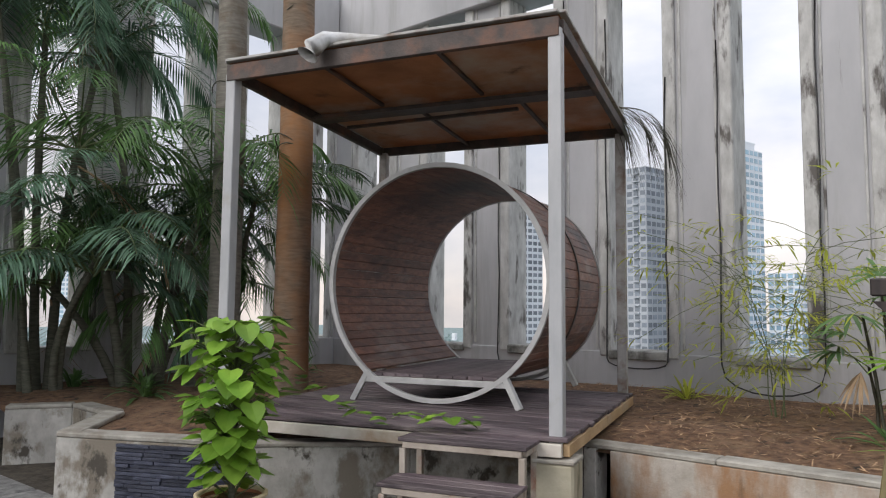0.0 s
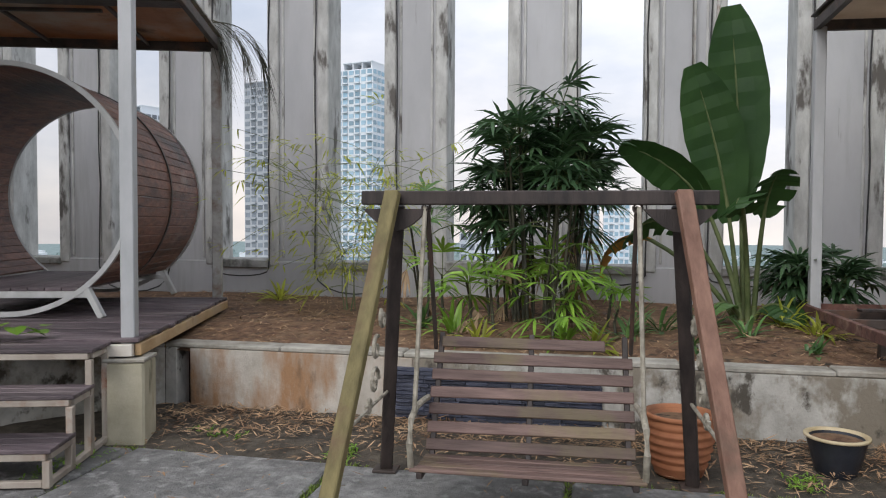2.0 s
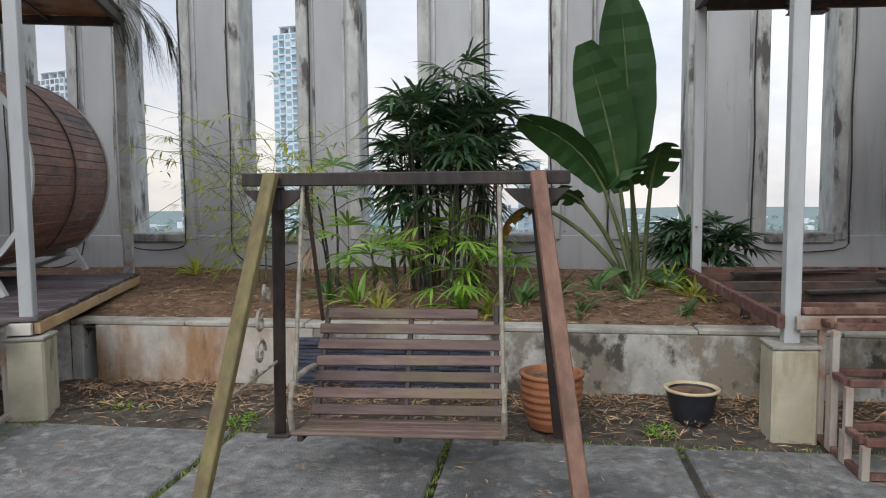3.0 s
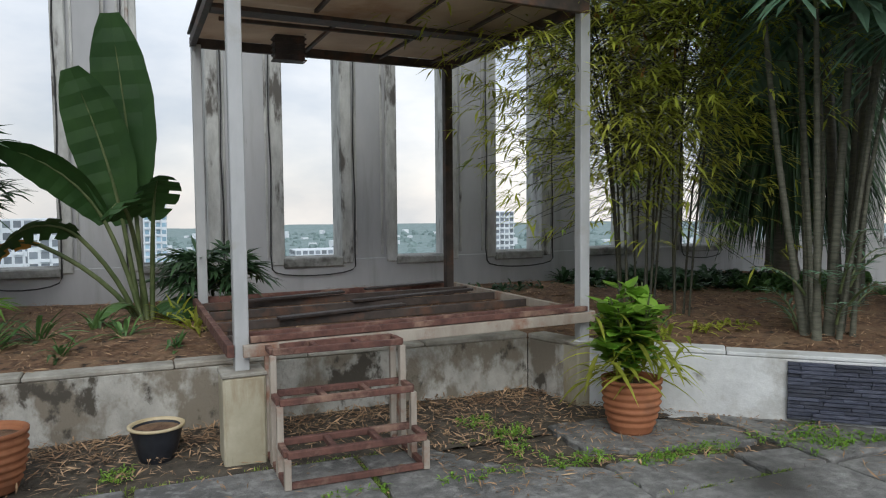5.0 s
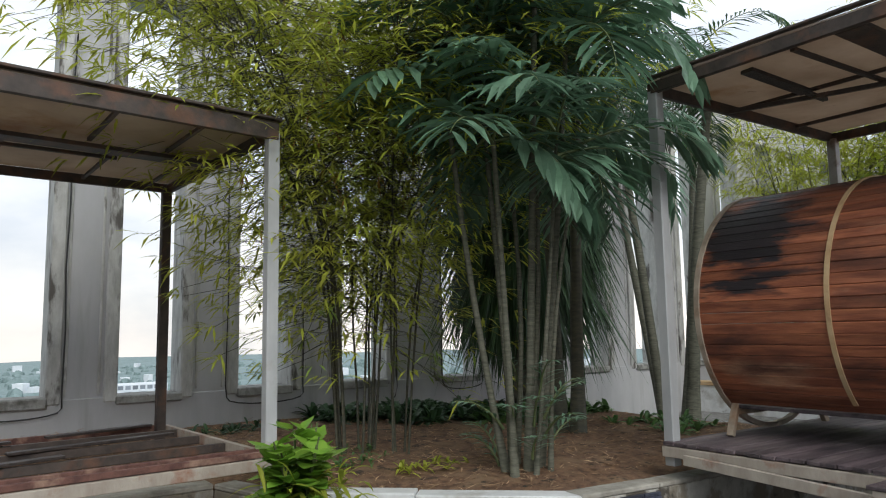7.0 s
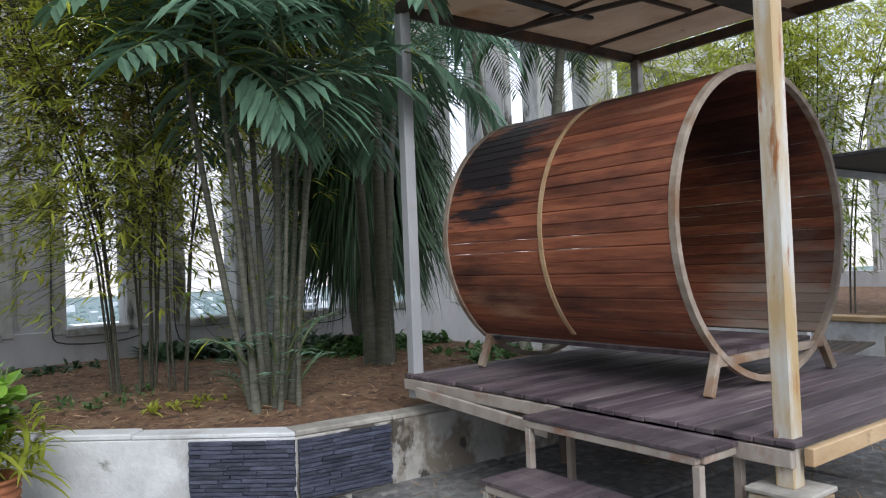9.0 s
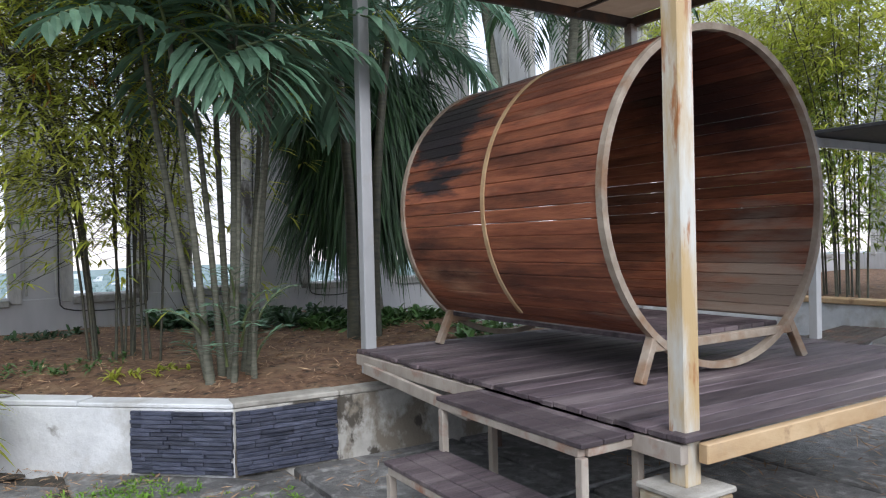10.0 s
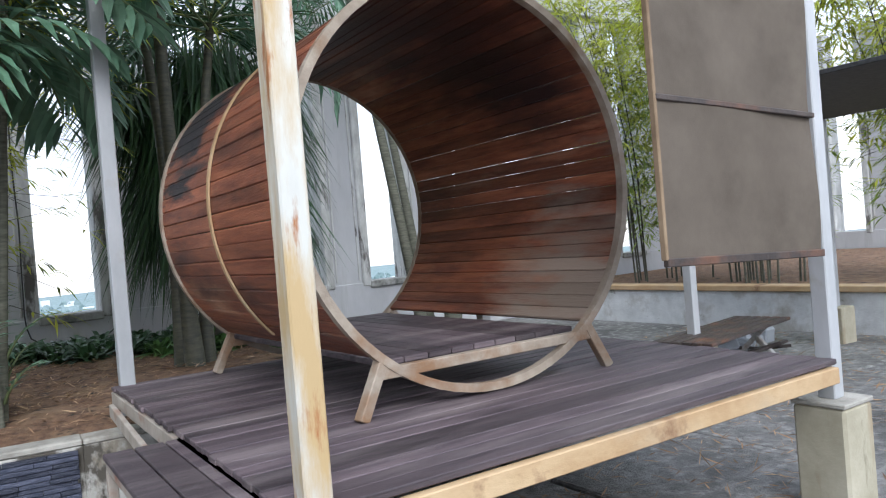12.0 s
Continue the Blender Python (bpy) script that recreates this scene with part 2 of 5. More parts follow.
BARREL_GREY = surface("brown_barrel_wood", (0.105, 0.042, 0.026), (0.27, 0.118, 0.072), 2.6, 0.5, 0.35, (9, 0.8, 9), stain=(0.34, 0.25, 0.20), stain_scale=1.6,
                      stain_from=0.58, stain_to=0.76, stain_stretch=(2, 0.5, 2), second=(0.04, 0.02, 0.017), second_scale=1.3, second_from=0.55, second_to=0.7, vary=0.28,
                      # Shade under the barrel's top painted dark, with a paler blot low down.
                      wear_shade_blots=(((-4.0, 5.6, 2.75), 0.8, 0.7, (0.035, 0.02, 0.018)), ((-4.2, 5.2, 1.05), 0.5, 0.5, (0.30, 0.25, 0.22))))
HOOP = surface("pale_hoop_wood", (0.27, 0.215, 0.16), (0.47, 0.395, 0.31), 6.0, 0.7, 0.3, stain=(0.26, 0.15, 0.08), stain_scale=3.0)
HOOP_GREY = surface("grey_hoop", (0.36, 0.36, 0.35), (0.50, 0.50, 0.49), 6.0, 0.6, 0.2)
SWING_DARK = surface("dark_stained_swing_wood", (0.016, 0.012, 0.011), (0.055, 0.04, 0.035), 4.0, 0.55, 0.3, (4, 4, 0.6))
SWING_RED = surface("red_brown_swing_wood", (0.15, 0.075, 0.05), (0.27, 0.15, 0.105), 4.0, 0.6, 0.3, (4, 4, 0.6), stain=(0.10, 0.075, 0.05), stain_scale=2.0, vary=0.15)
SWING_MOSS = surface("mossy_swing_wood", (0.12, 0.10, 0.04), (0.23, 0.19, 0.08), 4.0, 0.7, 0.3, (4, 4, 0.6), stain=(0.14, 0.08, 0.05), stain_scale=2.4)
SLAT = surface("bench_slat_wood", (0.085, 0.05, 0.042), (0.20, 0.13, 0.11), 3.0, 0.6, 0.3, (0.8, 9, 9), stain=(0.17, 0.135, 0.07), stain_scale=2.0, vary=0.3)
IRON = surface("pale_worn_iron", (0.20, 0.18, 0.14), (0.46, 0.42, 0.34), 16.0, 0.6, 0.3)
TERRACOTTA = surface("terracotta", (0.28, 0.10, 0.045), (0.43, 0.175, 0.08), 5.0, 0.75, 0.2, stain=(0.24, 0.11, 0.06), stain_scale=3.0)
POT_BLACK = surface("black_plastic", (0.012, 0.014, 0.02), (0.03, 0.033, 0.042), 8.0, 0.4, 0.1)
POT_RIM = surface("pale_pot_rim", (0.48, 0.38, 0.22), (0.62, 0.52, 0.34), 8.0, 0.6, 0.1)
CABLE = surface("black_cable_rubber", (0.018, 0.018, 0.018), (0.05, 0.05, 0.05), 20.0, 0.6, 0.0)
CANVAS = surface("taupe_blind_fabric", (0.13, 0.105, 0.08), (0.185, 0.152, 0.118), 3.0, 0.9, 0.15, stain=(0.21, 0.175, 0.135), stain_scale=0.9, bump_scale=160, translucent=0.25)
# Haze over the distance is mixed into this pale bluish base colour.
HAZY_HILL = surface("hazy_distant_woods", (0.13, 0.19, 0.185), (0.24, 0.31, 0.31), 0.06, 0.95, 0.0)
# Far facade and glass colours are lightened to carry haze as well.
FAR_WALL = surface("far_white_facade", (0.62, 0.66, 0.7), (0.72, 0.75, 0.78), 0.05, 0.8, 0.0)
FAR_GREY = surface("far_grey_facade", (0.34, 0.36, 0.39), (0.45, 0.47, 0.5), 0.08, 0.8, 0.0)
FAR_GLASS = surface("far_blue_glass", (0.22, 0.35, 0.44), (0.36, 0.49, 0.58), 0.12, 0.25, 0.0, vary=0.3, island=True)
FAR_DARK = surface("far_dark_openings", (0.13, 0.15, 0.18), (0.24, 0.27, 0.3), 0.12, 0.5, 0.0, vary=0.3, island=True)
LEAF = surface("dark_palm_leaf", (0.03, 0.07, 0.03), (0.07, 0.135, 0.055), 3.0, 0.42, 0.0, vary=0.35, island=True, translucent=0.3)
LEAF_MID = surface("green_palm_leaf", (0.075, 0.16, 0.05), (0.15, 0.27, 0.085), 3.0, 0.42, 0.0, vary=0.4, island=True, translucent=0.32)
LEAF_BLUE = surface("grey_green_palm_leaf", (0.08, 0.165, 0.10), (0.19, 0.31, 0.21), 3.0, 0.4, 0.0, vary=0.4, island=True, translucent=0.3)
LEAF_BAMBOO = surface("yellow_green_bamboo_leaf", (0.32, 0.38, 0.05), (0.58, 0.60, 0.10), 1.2, 0.5, 0.0, vary=0.4, island=True, translucent=0.6)
LEAF_BAMBOO_DARK = surface("deep_bamboo_leaf", (0.17, 0.26, 0.05), (0.33, 0.43, 0.09), 1.2, 0.5, 0.0, vary=0.45, island=True, translucent=0.5)
LEAF_LIME = surface("lime_vine_leaf", (0.13, 0.28, 0.03), (0.27, 0.44, 0.06), 3.0, 0.4, 0.0, vary=0.35, island=True, translucent=0.3)
LEAF_BANANA = surface("glossy_paddle_leaf", (0.018, 0.055, 0.013), (0.036, 0.088, 0.02), 2.0, 0.5, 0.05, (1, 1, 1), vary=0.15, island=True, translucent=0.2, bump_scale=60)
LEAF_DRY = surface("dry_brown_frond", (0.20, 0.13, 0.075), (0.40, 0.29, 0.18), 4.0, 0.85, 0.0, vary=0.35, island=True)
LEAF_ORANGE = surface("orange_dying_leaf", (0.34, 0.16, 0.03), (0.50, 0.27, 0.06), 4.0, 0.7, 0.0, vary=0.3, island=True, translucent=0.3)
STEM = surface("grey_green_stem", (0.06, 0.064, 0.044), (0.155, 0.15, 0.112), 9.0, 0.75, 0.3, (1, 1, 5))
STEM_DARK = surface("dark_culm", (0.03, 0.03, 0.022), (0.08, 0.076, 0.045), 9.0, 0.6, 0.2, (1, 1, 4))
STEM_GREEN = surface("green_stalk", (0.07, 0.10, 0.035), (0.16, 0.19, 0.08), 6.0, 0.5, 0.1)
TRUNK = surface("ringed_palm_trunk", (0.13, 0.10, 0.07), (0.26, 0.20, 0.145), 7.0, 0.9, 0.6, (1, 1, 6), stain=(0.34, 0.15, 0.05), stain_scale=1.1, stain_from=0.40, stain_to=0.68)
TRUNK_GREY = surface("grey_palm_trunk", (0.16, 0.15, 0.125), (0.28, 0.26, 0.22), 7.0, 0.9, 0.6, (1, 1, 6), stain=(0.13, 0.085, 0.05), stain_scale=1.4)


# ---------- geometry helpers ----------
class Geo:
    """Collects vertices and faces of one mesh."""

    def __init__(self):
        self.v, self.f = [], []

    def add(self, verts, faces):
        k = len(self.v)
        self.v.extend(verts)
        self.f.extend([tuple(k + i for i in f) for f in faces])

    def block(self, size, m, c=0.004):
        """A box of that size about the origin of m, with chamfered edges."""
        h = [s / 2 for s in size]
        c = min(c, *(x * 0.45 for x in h))
        vs = []
        for i in range(8):
            s = [1 if i >> a & 1 else -1 for a in range(3)]
            for a in range(3):
                vs.append(Vector([s[b] * (h[b] - (0 if b == a else c)) for b in range(3)]))
        fs = []
        for a in range(3):
            b, d = (a + 1) % 3, (a + 2) % 3
            for s in (0, 1):
                q = [(s << a) | (i << b) | (j << d) for i, j in ((0, 0), (1, 0), (1, 1), (0, 1))]
                q = q if s else q[::-1]
                fs.append(tuple(k * 3 + a for k in q))
            for i, j in ((0, 0), (0, 1), (1, 0), (1, 1)):
                lo = (i << b) | (j << d)
                hi = lo | (1 << a)
                q = (lo * 3 + b, hi * 3 + b, hi * 3 + d, lo * 3 + d)
                fs.append(q if i != j else q[::-1])
        for k in range(8):
            t = (k * 3, k * 3 + 1, k * 3 + 2)
            fs.append(t if bin(k).count("1") % 2 else t[::-1])
        self.add([m @ v for v in vs], fs)

    def box(self, x0, x1, y0, y1, z0, z1, c=0.004, m=Matrix()):
        self.block((x1 - x0, y1 - y0, z1 - z0), m @ Matrix.Translation(((x0 + x1) / 2, (y0 + y1) / 2, (z0 + z1) / 2)), c)

    def beam(self, p, q, w, h, c=0.004, m=Matrix()):
        """A bar from p to q, w wide and h high."""
        p, q = Vector(p), Vector(q)
        d = (q - p)
        up = Vector((0, 0, 1)) if abs(d.normalized().z) < 0.98 else Vector((0, 1, 0))
        x = d.normalized()
        y = up.cross(x).normalized()
        z = x.cross(y)
        r = Matrix((x, y, z)).transposed().to_4x4()
        self.block((d.length, w, h), m @ Matrix.Translation((p + q) / 2) @ r, c)

    def tube(self, pts, radii, n=8, m=Matrix(), cap=True):
        pts = [m @ Vector(p) for p in pts]
        if not hasattr(radii, "__len__"):
            radii = [radii] * len(pts)
        vs, fs = [], []
        ref = Vector((0.3, 0.2, 1)).normalized()
        for i, p in enumerate(pts):
            d = (pts[min(i + 1, len(pts) - 1)] - pts[max(i - 1, 0)]).normalized()
            if abs(d.dot(ref)) > 0.95:
                ref2 = Vector((1, 0.1, 0))
            else:
                ref2 = ref
            a = d.cross(ref2).normalized()
            b = d.cross(a)
            for k in range(n):
                t = 2 * math.pi * k / n
                vs.append(p + (a * math.cos(t) + b * math.sin(t)) * radii[i])
        for i in range(len(pts) - 1):
            for k in range(n):
                k2 = (k + 1) % n
                fs.append((i * n + k, i * n + k2, (i + 1) * n + k2, (i + 1) * n + k))
        if cap:
            fs.append(tuple(range(n)))
            fs.append(tuple(range((len(pts) - 1) * n, len(pts) * n))[::-1])
        self.add(vs, fs)

    def lathe(self, profile, n=28, m=Matrix()):
        """Turns a profile of (radius, height) round the z axis."""
        vs, fs = [], []
        for r, z in profile:
            for k in range(n):
                t = 2 * math.pi * k / n
                vs.append(m @ Vector((r * math.cos(t), r * math.sin(t), z)))
        for i in range(len(profile) - 1):
            for k in range(n):
                k2 = (k + 1) % n
                fs.append((i * n + k, i * n + k2, (i + 1) * n + k2, (i + 1) * n + k))
        self.add(vs, fs)

    def blade(self, p, d, up, length, width, droop=0.2, steps=3, peak=0.35):
        """A narrow leaf from p along d, folded a little along its midrib, that droops."""
        d = d.normalized()
        side = d.cross(up)
        side = side.normalized() if side.length > 1e-4 else d.cross(Vector((1, 0, 0))).normalized()
        nrm = side.cross(d)
        vs, fs = [], []
        for i in range(steps + 1):
            s = i / steps
            q = p + d * (length * s) + Vector((0, 0, -droop * length * s * s))
            w = width * (s / peak if s < peak else (1 - s) / (1 - peak)) ** 0.7 if 0 < s < 1 else (width * 0.12 if i == 0 else 0.001)
            vs += [q - side * w / 2 + nrm * w * 0.15, q, q + side * w / 2 + nrm * w * 0.15]
        for i in range(steps):
            a = 3 * i
            fs += [(a, a + 1, a + 4, a + 3), (a + 1, a + 2, a + 5, a + 4)]
        self.add(vs, fs)


def part(name, g, material, parent=None, label="", smooth=False, world_m=None):
    """Links collected geometry as one mesh object, under a thing or a part where one is given."""
    me = bpy.data.meshes.new(name)
    me.from_pydata([tuple(v) for v in g.v], [], g.f)
    me.materials.append(material)
    if smooth:
        me.polygons.foreach_set("use_smooth", [True] * len(me.polygons))
    me.update()
    ob = new(name, me)
    if world_m is not None:
        ob.matrix_basis = world_m
    if parent is not None:
        ob.parent = parent
    if label:
        ob["label"] = label
    return ob


mesh_part = part


def empty(name, m, label, category, group="", kind=""):
    ob = new(name)
    ob.empty_display_size = 0.1
    ob.matrix_basis = m
    return tagged(ob, label, category, group, kind)


def piece(name, mesh, parent, m):
    """One more object on a shared mesh, under a parent."""
    ob = new(name, mesh)
    ob.parent = parent
    ob.matrix_basis = m
    return ob


def shared_block(name, size, material, c=0.004):
    g = Geo()
    g.block(size, Matrix(), c)
    me = bpy.data.meshes.new(name)
    me.from_pydata([tuple(v) for v in g.v], [], g.f)
    me.materials.append(material)
    return me


rng = random.Random(7)


def uni(a, b):
    return rng.uniform(a, b)

# ---------- large structure ----------
WALL_Y, SILL_Z, BEAM_Z, BED_Z = 8.45, 0.95, 5.9, 0.47
PITCH, GAP = 1.53, 0.72
RW = [(-7.35, 2.85), (-7.05, 3.35), (-6.3, 3.3), (-5.5, 2.56), (-4.1, 3.25), (-3.25, 4.1), (-2.3, 4.95), (5.42, 4.95), (5.55, 4.45), (7.28, 2.87), (8.03, 2.80), (11.2, 2.72)]

g = Geo()
g.box(-14, 30, -10, 8.9, -0.5, -0.06, 0.0)
tagged(part("floor", g, JOINT), "dark soil-filled base between concrete floor slabs", "floor", kind="structure")

g = Geo()
g.box(-9.4, 26.4, WALL_Y, WALL_Y + 0.45, -0.06, SILL_Z, 0.01)
wall_north = tagged(part("wall_north", g, CONCRETE), "low grey concrete parapet wall with water stains", "wall", kind="structure")
g = Geo()
g.box(-9.4, -8.95, -9.0, WALL_Y - 0.004, -0.06, SILL_Z, 0.01)
tagged(part("wall_west", g, CONCRETE), "low grey concrete parapet wall with water stains", "wall", kind="structure")
g = Geo()
g.box(25.95, 26.4, -9.0, WALL_Y - 0.004, -0.06, SILL_Z, 0.01)
tagged(part("wall_east", g, CONCRETE), "low grey concrete parapet wall with water stains", "wall", kind="structure")
g = Geo()
g.box(-9.4, 26.4, -9.4, -9.004, -0.06, 2.4, 0.01)
tagged(part("wall_south", g, CONCRETE), "plain grey concrete wall closing the terrace", "wall", kind="structure")
g = Geo()
g.box(-9.5, 26.5, WALL_Y - 0.10, WALL_Y + 0.55, BEAM_Z, BEAM_Z + 0.95, 0.02)
g.box(-9.5, -8.85, -9.0, WALL_Y - 0.104, BEAM_Z, BEAM_Z + 0.95, 0.02)
tagged(part("ring_beam", g, CONCRETE), "grey concrete ring beam on top of the columns", "beam", kind="structure")


def column(width, name="column"):
    """A tall concrete fin: slab with a shallow recessed panel, flaking edge strips and groove."""
    holder = new(name)
    holder.empty_display_size = 0.1
    tagged(holder, "tall grey concrete column with recessed panel and flaking edges", "column", "columns of the terrace wall", "structure")
    w = width / 2
    h0, h1 = SILL_Z - 0.06, BEAM_Z + 0.02
    g = Geo()
    g.box(-w + 0.03, w - 0.03, 0.03, 0.42, h0, h1, 0.01)
    part("slab", g, CONCRETE, holder)
    for s in (-1, 1):
        g = Geo()
        a, b = sorted((s * (w - 0.15), s * w))
        g.box(a, b, -0.02, 0.44, h0 + 0.002, h1, 0.015)
        part("edge_strip", g, EDGE_CONCRETE, holder)
        g = Geo()
        a, b = sorted((s * (w - 0.215), s * (w - 0.185)))
        g.box(a, b, 0.012, 0.04, h0 + 0.1, h1, 0.006)
        part("groove_bead", g, EDGE_CONCRETE, holder)
    return holder


LEFTS = [-3.83 - PITCH * k for k in (4, 3, 2, 1)] + [-3.83, -2.29, -0.78, 0.78, 2.37, 3.98, 5.45, 6.90, 8.40, 10.15] + [10.15 + PITCH * k for k in range(1, 10)]
for i, gx in enumerate(LEFTS):
    before = LEFTS[i - 1] + GAP if i else gx - PITCH + GAP
    column(gx - before).matrix_basis = pose((gx + before) / 2, WALL_Y, 0)
first = column(PITCH - GAP)
first.matrix_basis = pose(25.95, 7.7, 0, 0, 0, -90)
for k in range(11):
    copy_thing(first, pose(-8.95, 7.7 - 1.53 * k, 0, 0, 0, 90))
for k in range(1, 11):
    copy_thing(first, pose(25.95, 7.7 - 1.53 * k, 0, 0, 0, -90))

# sills under the gaps
for i, gx in enumerate(LEFTS):
    g = Geo()
    dz = 0.012 * math.sin(i * 2.3)
    g.box(gx - 0.02, gx + GAP + 0.02, WALL_Y - 0.045, WALL_Y + 0.44, SILL_Z - 0.09, SILL_Z + 0.02 + dz, 0.015)
    tagged(part("window_sill", g, SILL), "cracked stained concrete sill between two columns", "sill", "sills of the openings", "structure")

# black cables that run down the columns and loop under the openings
for i, gx in enumerate(LEFTS):
    if not -5.9 < gx < 11.5 or i % 4 == 2:
        continue
    sag = {0: 0.12, 3: 0.34, 5: 0.30}.get(i % 7, 0.1)
    top_a, top_b = 3.6 + 2.0 * ((i * 37) % 10) / 10, 3.9 + 1.9 * ((i * 53) % 10) / 10
    xa, xb = gx - 0.165, gx + GAP + 0.165
    if i % 3 == 1:
        xa, xb = gx - 0.03, gx + GAP + 0.03
    y = WALL_Y - 0.032
    pts = [(xa, y, top_a)]
    pts += [(xa + 0.012 * math.sin(k * 1.9), y, top_a + (1.02 - top_a) * k / 6) for k in range(1, 7)]
    pts += [(xa + (xb - xa) * (0.5 - 0.5 * math.cos(math.pi * k / 8)), y - 0.02, 0.86 - sag * math.sin(math.pi * k / 8) ** 0.8) for k in range(9)]
    pts += [(xb + 0.012 * math.sin(k * 2.3), y, 1.02 + (top_b - 1.02) * k / 6) for k in range(7)]
    g = Geo()
    g.tube(pts, 0.009, 6)
    tagged(part("cable", g, CABLE, smooth=True), "black cable looped below an opening in the wall", "cable", "cables on the wall")

# conduit pipes on one column
g = Geo()
cx = LEFTS[8] - 0.4
g.tube([(cx + 0.1, WALL_Y - 0.04, 5.8), (cx + 0.1, WALL_Y - 0.04, 4.9), (cx - 0.2, WALL_Y - 0.04, 4.9), (cx - 0.2, WALL_Y - 0.04, 4.62), (cx + 0.05, WALL_Y - 0.04, 4.62), (cx + 0.05, WALL_Y - 0.04, 3.1), (cx + 0.2, WALL_Y - 0.04, 3.1)], 0.022, 8)
g.tube([(cx - 0.1, WALL_Y - 0.04, 5.8), (cx - 0.1, WALL_Y - 0.04, 5.15), (cx + 0.3, WALL_Y - 0.04, 5.1), (cx + 0.3, WALL_Y - 0.04, 3.6)], 0.02, 8)
tagged(part("conduit_pipe", g, GREY_STEEL, smooth=True), "grey conduit pipe bent across a concrete column", "pipe")

# raised planting bed behind the retaining wall
outline = RW + [(11.2, 8.44), (-8.94, 8.44), (-8.94, 2.85)]
bm = bmesh.new()
from_outline = [bm.verts.new((x, y, BED_Z)) for x, y in outline]
bm.faces.new(from_outline)
bmesh.ops.triangulate(bm, faces=bm.faces[:])
bmesh.ops.subdivide_edges(bm, edges=bm.edges[:], cuts=1)
for _ in range(4):
    long_edges = [e for e in bm.edges if e.calc_length() > 0.35]
    bmesh.ops.subdivide_edges(bm, edges=long_edges, cuts=1)
    bmesh.ops.triangulate(bm, faces=bm.faces[:])
edge_lines = [(Vector((*RW[i], 0)), Vector((*RW[i + 1], 0))) for i in range(len(RW) - 1)]


def rw_gap(x, y):
    """Distance of a place from the retaining wall's front line."""
    p, best = Vector((x, y, 0)), 9.0
    for a, b in edge_lines:
        t = max(0, min(1, (p - a).dot(b - a) / (b - a).length_squared))
        best = min(best, (p - a - (b - a) * t).length)
    return best


def bed_height(x, y):
    d = min(rw_gap(x, y), 3.0)
    return BED_Z - 0.03 + 0.10 * min(1, d / 0.9) + 0.05 * noise.noise((x * 0.9, y * 0.9, 0)) * min(1, d) + 0.02 * noise.noise((x * 4, y * 4, 3))


for v in bm.verts:
    v.co.z = bed_height(v.co.x, v.co.y)
me = bpy.data.meshes.new("planting_bed")
bm.to_mesh(me)
bm.free()
me.materials.append(SOIL)
tagged(new("planting_bed", me), "raised bed of brown mulch and dry soil", "soil bed", kind="structure")

# retaining wall, one stretch after another, with a coping
for i in range(len(RW) - 1):
    a, b = Vector((*RW[i], 0)), Vector((*RW[i + 1], 0))
    d = (b - a).normalized()
    nrm = Vector((-d.y, d.x, 0))
    yaw = math.degrees(math.atan2(d.y, d.x))
    length = (b - a).length
    paint = WHITEWASH if i in (8,) else PLASTER
    spans = [(0, length, paint)]
    if i == 6:
        spans = [(0.0, 0.10, PLASTER), (0.21, 2.0, RUST_PLASTER), (2.0, length, PLASTER)]
    for s0, s1, mt in spans:
        g = Geo()
        g.box(s0 + (0.002 if s0 else 0), s1, 0.0, 0.18, -0.08, 0.46, 0.006)
        lab = {"rust_stained_plaster": "rust-stained low plaster retaining wall with crumbled base", "white_painted_plaster": "white painted low retaining wall round the bed"}.get(mt.name, "stained pale plaster retaining wall of the planting bed")
        wall = tagged(part("retaining_wall", g, mt, world_m=pose(a.x, a.y, 0, 0, 0, yaw)), lab, "retaining wall", "retaining walls of the bed", "structure")
    g = Geo()
    n = max(1, int(length / 0.9))
    for k in range(n):
        g.box(length * k / n + 0.003, length * (k + 1) / n - 0.003, -0.004, 0.19, 0.462, 0.50 + 0.006 * math.sin(k * 3 + i), 0.012)
    part("coping", g, COPING if i != 8 else WHITEWASH, wall).matrix_parent_inverse = Matrix()

# floor slabs
slab_mesh = {}
slabs = tagged(new("paving"), "weathered grey concrete paving slabs with mossy joints", "paving", kind="structure")
X0, Y0, SX, SY = -0.5, 2.64, 1.36, 1.33
for ix in range(-5, 12):
    for iy in range(-6, 2):
        x, y = X0 + ix * SX, Y0 + iy * SY
        cx_, cy_ = x + SX / 2, y + SY / 2
        if iy == 1 or (cy_ > 2.2 and cx_ < -5) or (iy == 0 and ix in (3, 4)):
            continue
        key = (ix * 3 + iy * 5) % 4
        if key not in slab_mesh:
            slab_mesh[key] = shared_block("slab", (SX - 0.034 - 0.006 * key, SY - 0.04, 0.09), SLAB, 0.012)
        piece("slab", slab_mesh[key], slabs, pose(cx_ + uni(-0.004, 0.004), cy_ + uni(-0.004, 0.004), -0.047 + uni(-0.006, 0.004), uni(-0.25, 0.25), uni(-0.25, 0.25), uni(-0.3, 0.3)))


def broken_slab(poly, z):
    """A cracked piece of paving with an uneven outline."""
    g = Geo()
    ring = []
    for i, p0 in enumerate(poly):
        p1 = poly[(i + 1) % len(poly)]
        for k in range(5):
            w = 0.0 if k == 0 else 0.028
            ring.append((p0[0] + (p1[0] - p0[0]) * k / 5 + uni(-w, w), p0[1] + (p1[1] - p0[1]) * k / 5 + uni(-w, w)))
    n = len(ring)
    mx, my = sum(p[0] for p in ring) / n, sum(p[1] for p in ring) / n
